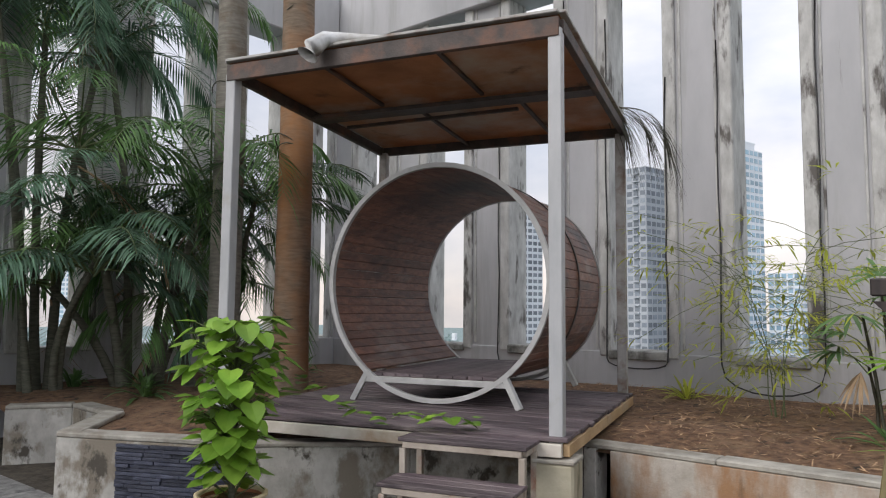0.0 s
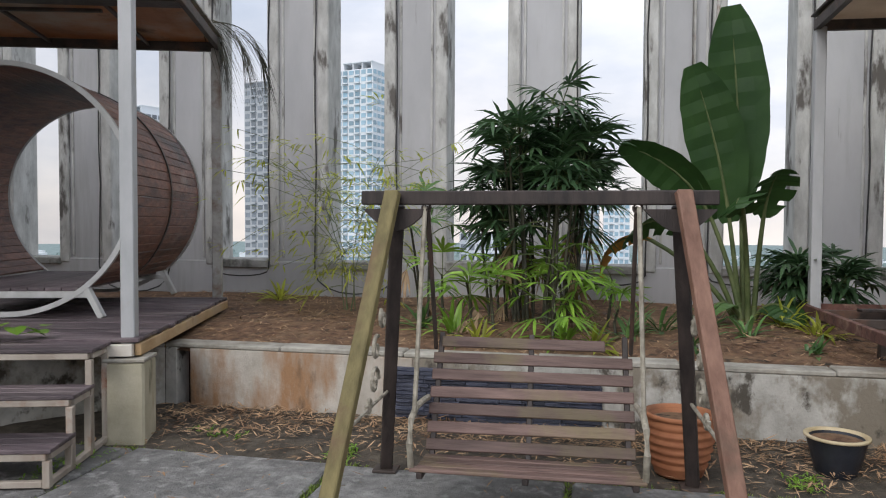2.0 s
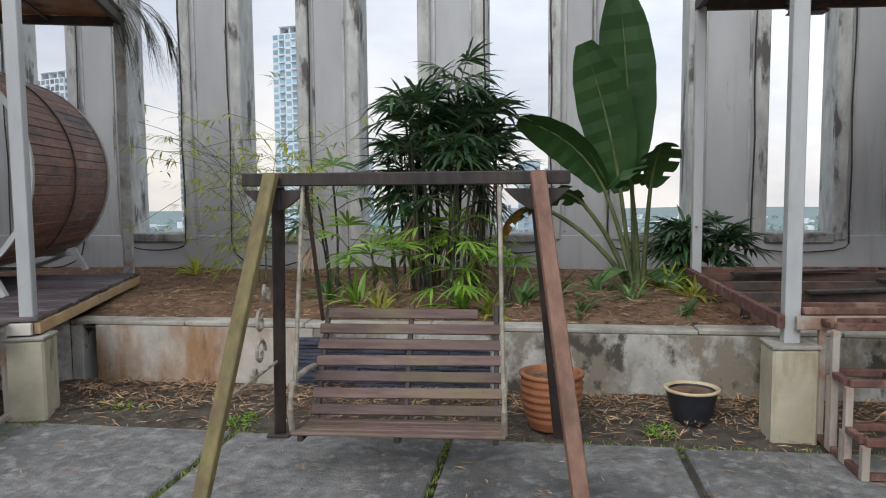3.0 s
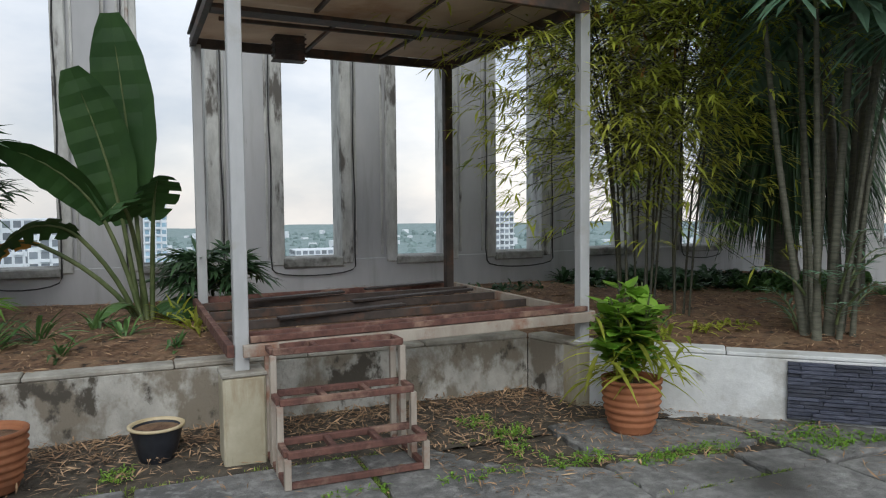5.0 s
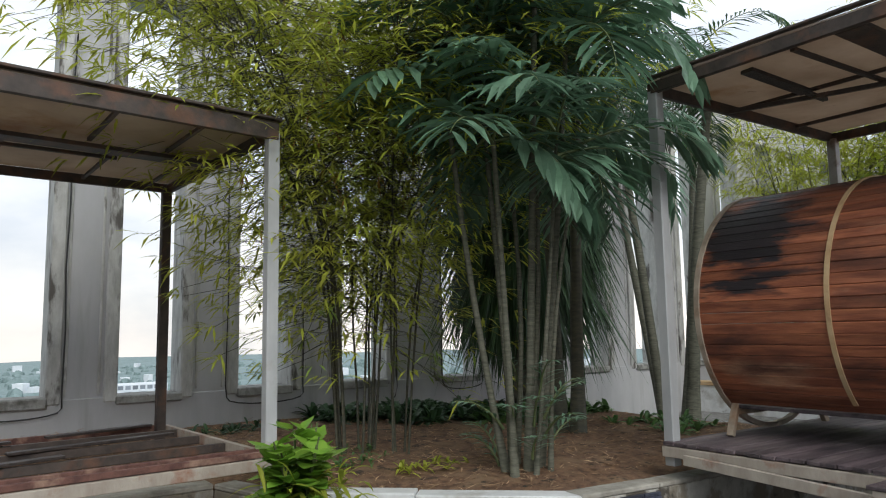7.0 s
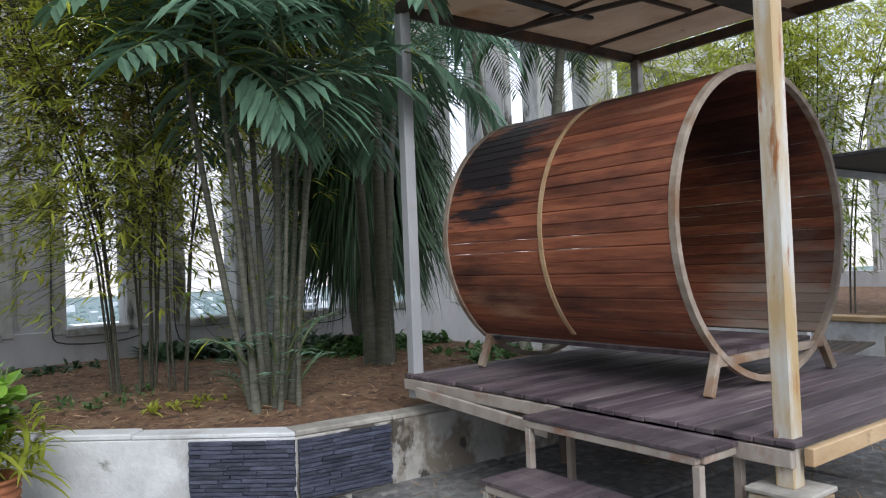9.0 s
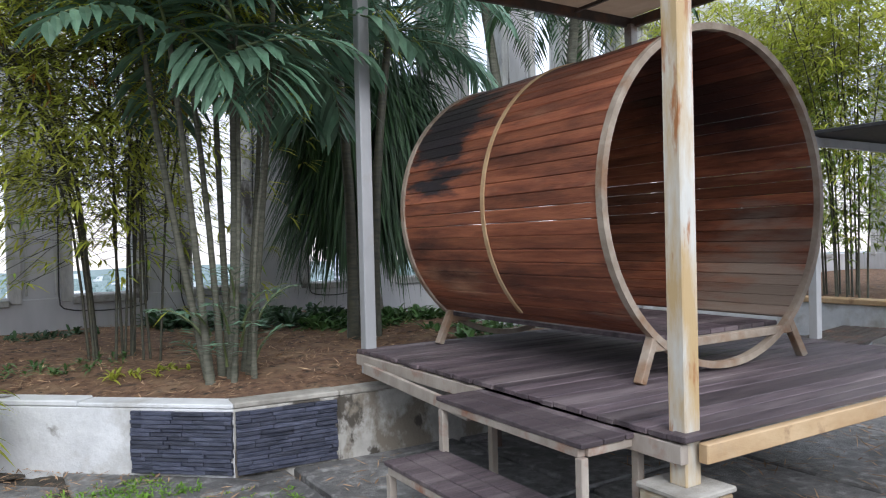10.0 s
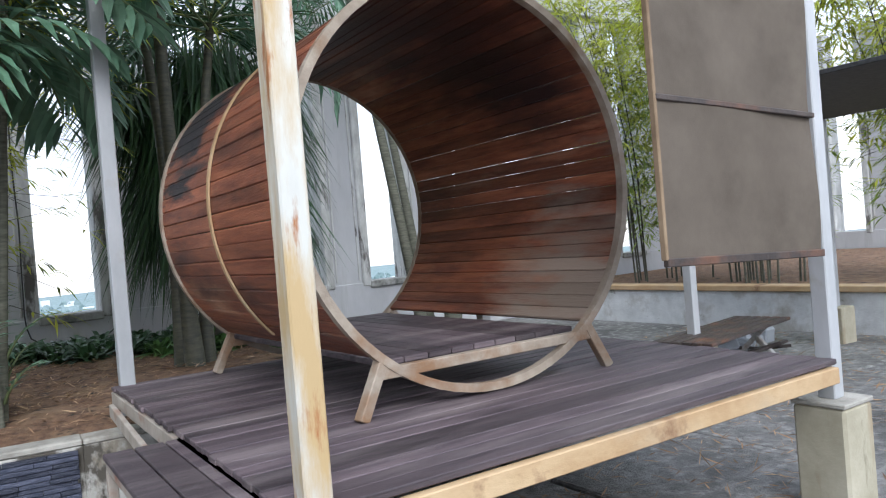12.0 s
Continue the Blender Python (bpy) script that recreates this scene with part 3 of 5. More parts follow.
    vs = [(x, y, z - 0.09) for x, y in ring] + [(x, y, z - 0.012) for x, y in ring] + [(x + (mx - x) * 0.02, y + (my - y) * 0.02, z) for x, y in ring]
    fs = [(r * n + i, r * n + (i + 1) % n, (r + 1) * n + (i + 1) % n, (r + 1) * n + i) for r in (0, 1) for i in range(n)]
    fs.append(tuple(range(2 * n, 3 * n)))
    g.add(vs, fs)
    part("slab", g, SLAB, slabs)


broken_slab(((3.60, 2.66), (4.92, 2.66), (4.92, 3.12), (4.45, 3.36), (4.2, 3.62), (4.05, 3.94), (3.60, 3.95)), -0.004)
broken_slab(((4.95, 2.66), (5.75, 2.66), (5.80, 3.02), (5.15, 3.2), (4.96, 3.16)), -0.008)
broken_slab(((5.82, 2.66), (6.28, 2.66), (6.28, 2.95), (5.87, 3.02)), -0.012)
broken_slab(((5.0, 3.46), (5.5, 3.28), (6.2, 3.14), (6.27, 3.4), (5.7, 4.0), (5.05, 4.0)), -0.002)
g = Geo()
nx_ = 36
g.add([(3.9 + 2.5 * i / nx_, 2.9 + 1.5 * j / nx_, -0.045 + 0.03 * noise.noise((i * 0.22, j * 0.14, 7)) + 0.012 * noise.noise((i * 0.9, j * 0.6, 2))) for i in range(nx_ + 1) for j in range(nx_ + 1)],
      [(i * (nx_ + 1) + j, (i + 1) * (nx_ + 1) + j, (i + 1) * (nx_ + 1) + j + 1, i * (nx_ + 1) + j + 1) for i in range(nx_) for j in range(nx_)])
tagged(part("earth_patch", g, JOINT, smooth=True), "bare dark earth between broken paving slabs", "soil", kind="structure")
g = Geo()
g.box(11.2, 26, -9, 8.4, -0.06, -0.012, 0.0)
g.box(-9, -7.35, -9, 2.8, -0.06, -0.012, 0.0)
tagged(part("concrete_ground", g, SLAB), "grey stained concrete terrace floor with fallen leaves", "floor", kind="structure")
# strip of litter-covered earth along the retaining wall
gx_, gy_ = 110, 12
g = Geo()
vs = []
for i in range(gx_ + 1):
    for j in range(gy_ + 1):
        x = -4.5 + 10.6 * i / gx_
        y = 3.9 + 1.1 * j / gy_
        vs.append((x, y, -0.035 + 0.055 * (j / gy_) ** 0.8 + 0.02 * noise.noise((x * 2, y * 2, 1)) + 0.012 * noise.noise((x * 9, y * 9, 4))))
g.add(vs, [(i * (gy_ + 1) + j, (i + 1) * (gy_ + 1) + j, (i + 1) * (gy_ + 1) + j + 1, i * (gy_ + 1) + j + 1) for i in range(gx_) for j in range(gy_)])
tagged(part("earth_strip", g, JOINT, smooth=True), "strip of dark earth and litter along the wall foot", "soil", kind="structure")

# slate panels set on the retaining wall
def slate_panel(ax, ay, bx, by, z0, z1, label):
    a, b = Vector((ax, ay, 0)), Vector((bx, by, 0))
    d = (b - a).normalized()
    out = Vector((d.y, -d.x, 0))
    yaw = math.degrees(math.atan2(d.y, d.x))
    L = (b - a).length
    holder = empty("slate_panel", pose(ax + out.x * 0.014, ay + out.y * 0.014, 0, 0, 0, yaw), label, "slate cladding", "slate panels on the wall", "structure")
    meshes = [shared_block("slate", (w, 0.03, 0.026), SLATE, 0.003) for w in (0.16, 0.23, 0.31)]
    z, row = z0, 0
    while z < z1 - 0.02:
        x = -uni(0, 0.1)
        while x < L - 0.02:
            k = rng.randrange(3)
            w = (0.16, 0.23, 0.31)[k]
            lo, hi = max(x, 0), min(x + w, L)
            sc = (hi - lo) / w
            if sc > 0.1:
                ob = piece("slate", meshes[k], holder, Matrix.Translation(((lo + hi) / 2, -uni(0.0, 0.02), z + 0.014)) @ Matrix.Diagonal((sc * 0.99, 1, 1, 1)))
            x += w
        z += 0.0285
        row += 1


slate_panel(6.73, 3.372, 7.28, 2.87, 0.02, 0.45, "dark split-slate cladding on the angled white wall")
slate_panel(7.29, 2.868, 8.0, 2.803, 0.02, 0.45, "dark split-slate cladding beside the concrete wall")
slate_panel(-0.42, 4.948, 1.05, 4.948, 0.03, 0.42, "dark split-slate cladding behind the garden swing")
slate_panel(-5.0, 2.805, -4.15, 3.225, 0.02, 0.44, "dark split-slate cladding behind the potted vine")


# ---------- pergolas ----------
def pergola(m, W, D, deck_z, front_z, back_z, sheet, deck, label, posts, fascia, pads, bay_x, hang, lean=((0, 0), (0, 0), (0, 0)), foot=0.13, short=0.0):
    """lean: how far the front right, back left and back right corners stand from the square; short: how far the deck ends before the right posts."""
    p = empty("pergola", m, label, "pergola", "pergolas of the terrace")
    def part(name, g, material, parent, label=""):
        for i, v in enumerate(g.v):
            a, b = v[0] / W, v[1] / D
            wgt = (a * (1 - b), (1 - a) * b, a * b)
            g.v[i] = Vector((v[0] + sum(w * c[0] for w, c in zip(wgt, lean)), v[1] + sum(w * c[1] for w, c in zip(wgt, lean)), v[2]))
        return mesh_part(name, g, material, parent, label)

    # posts
    for k, (x, y, z0) in enumerate(((0, 0, pads[0]), (W, 0, pads[1]), (0, D, BED_Z - 0.05 if pads[2] is None else pads[2]), (W, D, BED_Z - 0.05 if pads[3] is None else pads[3]))):
        g = Geo()
        top = front_z if y == 0 else back_z
        g.box(x - 0.045, x + 0.045, y - 0.045, y + 0.045, z0, top - 0.02, 0.006)
        part("post", g, posts[k], p)
        if y == 0 and pads[k] > 0.3:
            g = Geo()
            g.box(x - foot, x + foot, y - foot, y + foot, -0.06, z0 - 0.02, 0.015)
            base = part("pedestal", g, PEDESTAL, p, "pale rendered concrete pedestal")
            g = Geo()
            g.box(x - foot - 0.006, x + foot + 0.006, y - foot - 0.006, y + foot + 0.006, z0 - 0.021, z0 + 0.003, 0.01)
            part("pedestal_cap", g, COPING, base)
    # roof frame
    o = 0.03
    slope = (back_z - front_z) / D
    zr = lambda y: front_z + slope * y  # noqa: E731
    for a, b, hgt in (((-o, -o), (W + o, -o), 0.13), ((-o, D + o), (W + o, D + o), 0.09)):
        g = Geo()
        g.beam((a[0], a[1], zr(a[1]) + 0.05 - hgt / 2), (b[0], b[1], zr(b[1]) + 0.05 - hgt / 2), 0.05, hgt)
        part("roof_beam", g, DARK_STEEL, p)
    for x in (-o, W + o):
        g = Geo()
        g.beam((x, -o + 0.026, zr(-o)), (x, D + o - 0.026, zr(D + o)), 0.05, 0.09)
        part("roof_beam", g, DARK_STEEL, p)
    g = Geo()
    g.beam((-o + 0.026, D * 0.47, zr(D * 0.47) - 0.03), (W + o - 0.026, D * 0.47, zr(D * 0.47) - 0.03), 0.20, 0.035)
    part("cross_beam", g, DARK_STEEL, p)
    for x in bay_x:
        g = Geo()
        g.beam((x, -o + 0.026, zr(-o) + 0.012), (x, D * 0.47 - 0.1, zr(D * 0.47) + 0.012), 0.035, 0.03)
        part("batten", g, DARK_STEEL, p)
        g = Geo()
        g.beam((x + 0.25, D * 0.47 + 0.1, zr(D * 0.47) + 0.012), (x + 0.25, D + o - 0.026, zr(D + o) + 0.012), 0.035, 0.03)
        part("batten", g, DARK_STEEL, p)
    g = Geo()
    g.beam((0.1, D * 0.62, zr(D * 0.62) - 0.005), (W * 0.72, D * 0.60, zr(D * 0.6) - 0.005), 0.04, 0.03)
    part("batten", g, DARK_STEEL, p)
    # sagging roof sheets in two strips
    for y0, y1 in ((-o, D * 0.47), (D * 0.47 + 0.004, D + o)):
        g = Geo()
        nx, ny = 20, 8
        vs = []
        for top in (0, 1):
            for i in range(nx + 1):
                for j in range(ny + 1):
                    x = -o + (W + 2 * o) * i / nx
                    y = y0 + (y1 - y0) * j / ny
                    z = zr(y) + 0.055 + 0.014 * math.sin(i * 0.9 + y0) * math.sin(math.pi * j / ny) - 0.012 * hang * math.sin(math.pi * j / ny) * math.sin(math.pi * i / nx) + top * 0.012
                    vs.append((x, y, z))
        n1 = (nx + 1) * (ny + 1)
        fs = []
        for i in range(nx):
            for j in range(ny):
                q = [i * (ny + 1) + j, (i + 1) * (ny + 1) + j, (i + 1) * (ny + 1) + j + 1, i * (ny + 1) + j + 1]
                fs.append(tuple(q[::-1]))
                fs.append(tuple(n1 + t for t in q))
        g.add(vs, fs)
        part("roof_sheet", g, sheet, p)
    g = Geo()
    g.beam((-o, -o - 0.012, zr(-o) + 0.082), (W + o, -o - 0.012, zr(-o) + 0.082), 0.07, 0.022)
    g.beam((-o - 0.012, -o, zr(-o) + 0.088), (-o - 0.012, D + o, zr(D + o) + 0.088), 0.06, 0.02)
    g.beam((W + o + 0.012, -o, zr(-o) + 0.088), (W + o + 0.012, D + o, zr(D + o) + 0.088), 0.06, 0.02)
    part("roof_trim", g, GREY_STEEL if sheet is PLY else DARK_STEEL, p)
    # deck frame
    E = W - short
    z = deck_z - 0.03
    for a, b, mt in (((0, -0.09), (E + 0.05, -0.09), fascia[0]), ((E + 0.07, -0.06), (E + 0.07, D + 0.03), fascia[1]), ((-0.07, -0.06), (-0.07, D + 0.03), fascia[2]), ((0, D + 0.06), (E, D + 0.06), fascia[3])):
        g = Geo()
        g.beam((a[0], a[1], z - 0.045), (b[0], b[1], z - 0.045), 0.045, 0.08)
        part("deck_beam", g, mt, p)
    for k in range(4):
        g = Geo()
        y = D * (0.14 + 0.24 * k)
        g.beam((-0.045, y, z - 0.05), (E + 0.045, y, z - 0.05), 0.05, 0.07)
        part("joist", g, DARK_STEEL, p)
    for x in (0.1, E - 0.1):
        g = Geo()
        g.box(x - 0.03, x + 0.03, D * 0.5 - 0.03, D * 0.5 + 0.03, BED_Z - 0.12 if D > 2.0 else 0, z - 0.09, 0.004)
        part("deck_leg", g, DARK_STEEL, p)
    if not deck:
        for y in (-0.06, 0.12):
            g = Geo()
            g.beam((0.05, y, z + 0.022), (W, y, z + 0.022), 0.05, 0.04)
            part("rusty_rail", g, RUST, p)
        for k, (x0, x1, y) in enumerate(((0.4, 1.5, 0.9), (1.2, 2.5, 1.6), (0.2, 1.3, 2.1), (1.6, 2.55, 2.45))):
            g = Geo()
            g.beam((x0, y, z - 0.0), (x1, y + 0.15, z + 0.012), 0.10, 0.022)
            part("loose_board", g, SWING_DARK, p)
    if deck:
        n = int((D + 0.14) / 0.102)
        for k in range(n):
            w = 0.096
            g_len = E + 0.17
            me_ = shared_block("plank", (g_len, w, 0.028), DECK, 0.004) if k == 0 else me_
            piece("plank", me_, p, pose(E / 2 + uni(-0.012, 0.012), -0.09 + 0.051 + 0.102 * k, deck_z - 0.014 + uni(-0.003, 0.003), uni(-0.8, 0.8), uni(-0.1, 0.1), uni(-0.12, 0.12)))
    return p


P1 = Matrix.Translation((-4.55, 3.39, 0)) @ pose(0, 0, 0, 0, 0, 17)
P2 = pose(2.905, 4.24, 0)
P3 = pose(8.26, -0.06, 0, 0, 0, -1.2)
pergola(P1, 2.62, 2.62, 0.67, 3.33, 3.22, PLY, True, "pergola with brown sheet roof, white posts and dark timber deck", [WHITE_STEEL, WHITE_STEEL, GREY_STEEL, GREY_STEEL], [FASCIA, ORANGE_EDGE, FASCIA, DARK_STEEL], (0.5, 0.54, None, None), (0.75, 1.7), 1.0)
pergola(P2, 2.65, 2.62, 0.78, 3.22, 3.18, PLY_PALE, False, "pergola with beige sheet roof over a rusty bare deck frame", [WHITE_STEEL, WHITE_STEEL, WHITE_STEEL, DARK_STEEL], [RUSTY_PALE, RUSTY_PALE, RUST, RUST], (0.57, 0.5, None, None), (0.8, 1.6, 2.2), 1.0, lean=((0.11, 0.24), (-0.03, -0.06), (0.0, 0.14)))
pergola(P3, 2.84, 2.95, 0.77, 3.58, 3.60, PLY_PALE, True, "pergola with sagging beige sheet roof over a timber deck", [YELLOW_STEEL, WHITE_STEEL, WHITE_STEEL, GREY_STEEL], [ORANGE_EDGE, FASCIA, RUSTY_PALE, DARK_STEEL], (0.55, 0.55, 0.58, 0.0), (0.9, 1.9), 3.0, foot=0.135, short=0.16)


broken = empty("broken_batten", P3 @ pose(0, 0, 0), "dark broken roof batten sagging below a pergola roof", "batten")
g = Geo()
g.beam((0.25, 2.28, 3.60), (1.0, 2.22, 3.545), 0.11, 0.03)
g.beam((1.0, 2.22, 3.545), (1.45, 2.30, 3.585), 0.05, 0.03)
part("board", g, SWING_DARK, broken)
g = Geo()
g.beam((0.95, 2.9, 3.55), (1.5, 1.3, 3.55), 0.045, 0.035)
part("brace", g, DARK_STEEL, broken)
slipped = empty("slipped_board", P3 @ pose(-0.13, 0, 0), "pale weathered edge board slipped below the deck", "board")
g = Geo()
g.beam((0.0, 2.75, 0.66), (-0.03, 1.35, 0.60), 0.03, 0.075)
part("plank", g, RUSTY_PALE, slipped)


# ---------- barrels ----------
def barrel(m, wood, hoop, label):
    R, L, chord = 1.0, 2.08, 0.245
    cz = R + 0.02
    b = empty("barrel_shell", m, label, "barrel hut", "barrel huts on the decks")
    a0 = math.acos((cz - chord) / R)
    n = 58
    step_a = (2 * math.pi - 2 * a0) / n
    w = R * 0.985 * step_a * 0.981
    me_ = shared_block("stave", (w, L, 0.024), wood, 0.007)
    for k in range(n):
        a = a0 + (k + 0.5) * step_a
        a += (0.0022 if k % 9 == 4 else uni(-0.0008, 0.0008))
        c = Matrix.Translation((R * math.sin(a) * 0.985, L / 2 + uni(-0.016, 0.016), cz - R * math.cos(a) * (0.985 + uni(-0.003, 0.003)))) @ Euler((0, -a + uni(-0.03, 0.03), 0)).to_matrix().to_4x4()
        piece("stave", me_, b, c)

    def hoop_ring(y, rad, thick, wide, name, mt, t0=0.0, t1=2 * math.pi, lab=""):
        g = Geo()
        k_n = 72
        vs, fs = [], []
        for k in range(k_n + 1):
            t = t0 + (t1 - t0) * k / k_n
            for rr, yy in ((rad, y), (rad + thick, y), (rad + thick, y + wide), (rad, y + wide)):
                vs.append((rr * math.sin(t), yy, cz - rr * math.cos(t)))
        for k in range(k_n):
            for j in range(4):
                fs.append((4 * k + j, 4 * k + (j + 1) % 4, 4 * k + 4 + (j + 1) % 4, 4 * k + 4 + j))
        g.add(vs, fs)
        part(name, g, mt, b, lab, smooth=False)

    hoop_ring(-0.03, R - 0.028, 0.04, 0.045, "hoop", hoop)
    hoop_ring(L - 0.02, R - 0.028, 0.04, 0.045, "hoop", hoop)
    hoop_ring(L * 0.49, R + 0.001, 0.010, 0.035, "band", ORANGE_EDGE if hoop is HOOP else DARK_STEEL, a0 + 0.1, 2 * math.pi - a0 - 0.1, "flat strap band round the middle")
    half = R * math.sin(a0)
    fl = shared_block("floor_plank", (0.125, L - 0.04, 0.028), DECK, 0.004)
    nf = int(2 * half / 0.13)
    for k in range(nf):
        piece("floor_plank", fl, b, Matrix.Translation((-half + 0.075 + k * 0.1305, L / 2, chord - 0.02)))
    for y in (0.0, L - 0.05):
        g = Geo()
        g.beam((-half - 0.02, y, chord - 0.06), (half + 0.02, y, chord - 0.06), 0.05, 0.05)
        part("cross_rail", g, hoop, b)
        for s in (-1, 1):
            g = Geo()
            g.beam((s * (half - 0.01), y, chord + 0.0), (s * (half + 0.12), y - 0.02, 0.0), 0.055, 0.05)
            part("foot", g, hoop, b)
    return b


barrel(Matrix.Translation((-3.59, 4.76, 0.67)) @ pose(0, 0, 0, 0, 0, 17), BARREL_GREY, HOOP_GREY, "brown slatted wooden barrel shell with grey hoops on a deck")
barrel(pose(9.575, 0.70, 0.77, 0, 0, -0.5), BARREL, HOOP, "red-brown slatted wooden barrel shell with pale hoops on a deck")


# ---------- steps ----------
def steps(m, levels, width, planked, steel, label):
    """Open welded steps: levels are (front, back, height) of each tread."""
    s = empty("deck_steps", m, label, "steps", "steps to the decks")
    for y0, y1, z in levels:
        g = Geo()
        for a, b in (((0, y0), (width, y0)), ((0, y1), (width, y1))):
            g.beam((a[0], a[1], z - 0.02), (b[0], b[1], z - 0.02), 0.04, 0.04)
        for x in (0, width / 3, 2 * width / 3, width):
            g.beam((x, y0 + 0.02, z - 0.021), (x, y1 - 0.02, z - 0.021), 0.038, 0.036)
        part("tread_frame", g, steel, s)
        if planked:
            n = 3
            for k in range(n):
                g = Geo()
                w = (y1 - y0 + 0.06) / n
                g.box(-0.03, width + 0.03, y0 - 0.03 + k * w + 0.004, y0 - 0.03 + (k + 1) * w - 0.004, z + 0.001, z + 0.025, 0.004)
                part("tread_plank", g, DECK, s)
        for x in (0, width):
            for y in (y0, y1):
                g = Geo()
                g.box(x - 0.02, x + 0.02, y - 0.02, y + 0.02, 0.0, z - 0.041, 0.003)
                part("leg", g, RUSTY_PALE, s)
    y0 = levels[0][0]
    y1 = levels[-1][1]
    for x in (0, width):
        g = Geo()
        g.beam((x, y0 + 0.02, 0.02), (x, y1, 0.02), 0.036, 0.036)
        part("ground_rail", g, steel, s)
    g = Geo()
    g.beam((0.02, y0, 0.022), (width - 0.02, y0, 0.022), 0.036, 0.036)
    part("ground_rail", g, steel, s)
    return s


steps(P1 @ pose(1.72, -0.95, 0), ((0, 0.28, 0.19), (0.3, 0.56, 0.41), (0.58, 0.84, 0.63)), 0.78, True, RUSTY_PALE, "three weathered planked steps up to a deck")
steps(pose(3.06, 3.55, 0), ((0, 0.26, 0.22), (0.22, 0.46, 0.47), (0.42, 0.62, 0.74)), 0.85, False, RUST, "rusty open steel step frame without treads")
steps(P3 @ pose(-0.68, 1.3, 0, 0, 0, -90), ((0, 0.3, 0.42), (0.32, 0.64, 0.71)), 1.08, True, RUSTY_PALE, "two planked steps beside the raised deck")


# ---------- garden swing ----------
SW = pose(0.70, 3.45, 0, 0, 0, 3.0)
swing = empty("garden_swing", SW, "dark wooden A-frame garden swing stand with iron scrolls", "swing frame")
BZ, BW = 1.60, 0.865
g = Geo()
g.box(-BW, BW, -0.03, 0.03, BZ - 0.07, BZ, 0.006)
part("top_beam", g, SWING_DARK, swing)
for s in (-1, 1):
    g = Geo()
    pr = [(-0.17 + 0.34 * k / 12, -0.02 - 0.11 * math.sin(math.pi * k / 12)) for k in range(13)]
    vs = [(s * 0.69 + x, yy, BZ - 0.07 + z) for yy in (-0.022, 0.022) for x, z in pr]
    n = len(pr)
    g.add(vs, [tuple(range(n)), tuple(range(n, 2 * n))[::-1]] + [(k, k + 1, n + k + 1, n + k) for k in range(n - 1)] + [(0, n, 2 * n - 1, n - 1)])
    part("bracket", g, SWING_DARK, swing)
    g = Geo()
    g.beam((s * 0.695, -0.055, BZ - 0.005), (s * 0.875, -0.72, 0.0), 0.078, 0.045, 0.006)
    part("front_leg", g, SWING_MOSS if s < 0 else SWING_RED, swing, "mossy front leg" if s < 0 else "red-brown front leg")
    g = Geo()
    g.beam((s * 0.695, 0.055, BZ - 0.07), (s * 0.86, 0.50, 0.0), 0.07, 0.045, 0.006)
    leg = part("back_leg", g, SWING_DARK, swing)
    g = Geo()
    g.box(s * 0.86 - 0.07, s * 0.86 + 0.07, 0.44, 0.56, -0.004, 0.012, 0.003)
    part("foot_plate", g, DARK_STEEL, leg)
    g = Geo()
    for cy, cz_, r, d0 in ((0.02, 0.62, 0.085, 0.0), (-0.02, 0.80, 0.07, 1.0), (0.05, 0.95, 0.06, 2.2), (-0.05, 0.52, 0.05, 3.0)):
        pts = [(s * (0.875 - 0.11 * cz_), cy + r * (1 - t / 16) * math.cos(d0 + t * 0.55), cz_ + r * (1 - t / 16) * math.sin(d0 + t * 0.55)) for t in range(14)]
        g.tube(pts, 0.011, 6)
    g.tube([(s * 0.815, -0.46, 0.5), (s * 0.815, 0.34, 0.5)], 0.010, 6)
    part("scroll", g, IRON, swing, "pale worn iron scrollwork")

bench = empty("hanging_bench", SW @ pose(-0.02, -0.05, 0), "hanging slatted wooden swing bench with curved iron arms", "swing bench")
slat_n = 7
for k in range(slat_n):
    z = 0.285 + 0.082 * k
    y = 0.165 + 0.048 * k
    g = Geo()
    short = 0.09 if k == slat_n - 1 else 0.0
    g.block((1.07 - 2 * short, 0.018, 0.060), Matrix.Translation((0 - (0.05 if short else 0), y, z)) @ pose(0, 0, 0, -30 + k, uni(-0.5, 0.5), 0), 0.004)
    part("back_slat", g, SLAT, bench)
for k in range(4):
    g = Geo()
    g.block((1.10 if k == 0 else 1.06, 0.062, 0.018), Matrix.Translation((0, -0.17 + 0.088 * k, 0.262 - 0.008 * k)) @ pose(0, 0, 0, -5, uni(-0.4, 0.4), 0), 0.004)
    part("seat_slat", g, SLAT, bench)
for s in (-1, 0, 1):
    g = Geo()
    x = s * 0.5
    g.beam((x, -0.20, 0.240), (x, 0.14, 0.215), 0.03, 0.03)
    g.beam((x, 0.14, 0.215), (x, 0.50, 0.82), 0.03, 0.025)
    part("support", g, SWING_DARK, bench)
for s in (-1, 1):
    g = Geo()
    x = s * 0.545
    pts = [(x, -0.17, 0.27), (x, -0.21, 0.40), (x, -0.17, 0.50), (x, -0.05, 0.53), (x, 0.12, 0.52), (x, 0.30, 0.50)]
    g.tube(pts, 0.016, 8)
    part("armrest", g, IRON, bench, "pale curved iron armrest")
    g = Geo()
    g.tube([(s * 0.54, -0.12, 0.50), (s * 0.52, 0.04, BZ - 0.08)], 0.012, 7)
    part("hanger_rod", g, IRON, bench)
    g = Geo()
    g.tube([(s * 0.53, 0.45, 0.74), (s * 0.51, 0.06, BZ - 0.08)], 0.012, 7)
    part("hanger_rod", g, DARK_STEEL, bench)
    g = Geo()
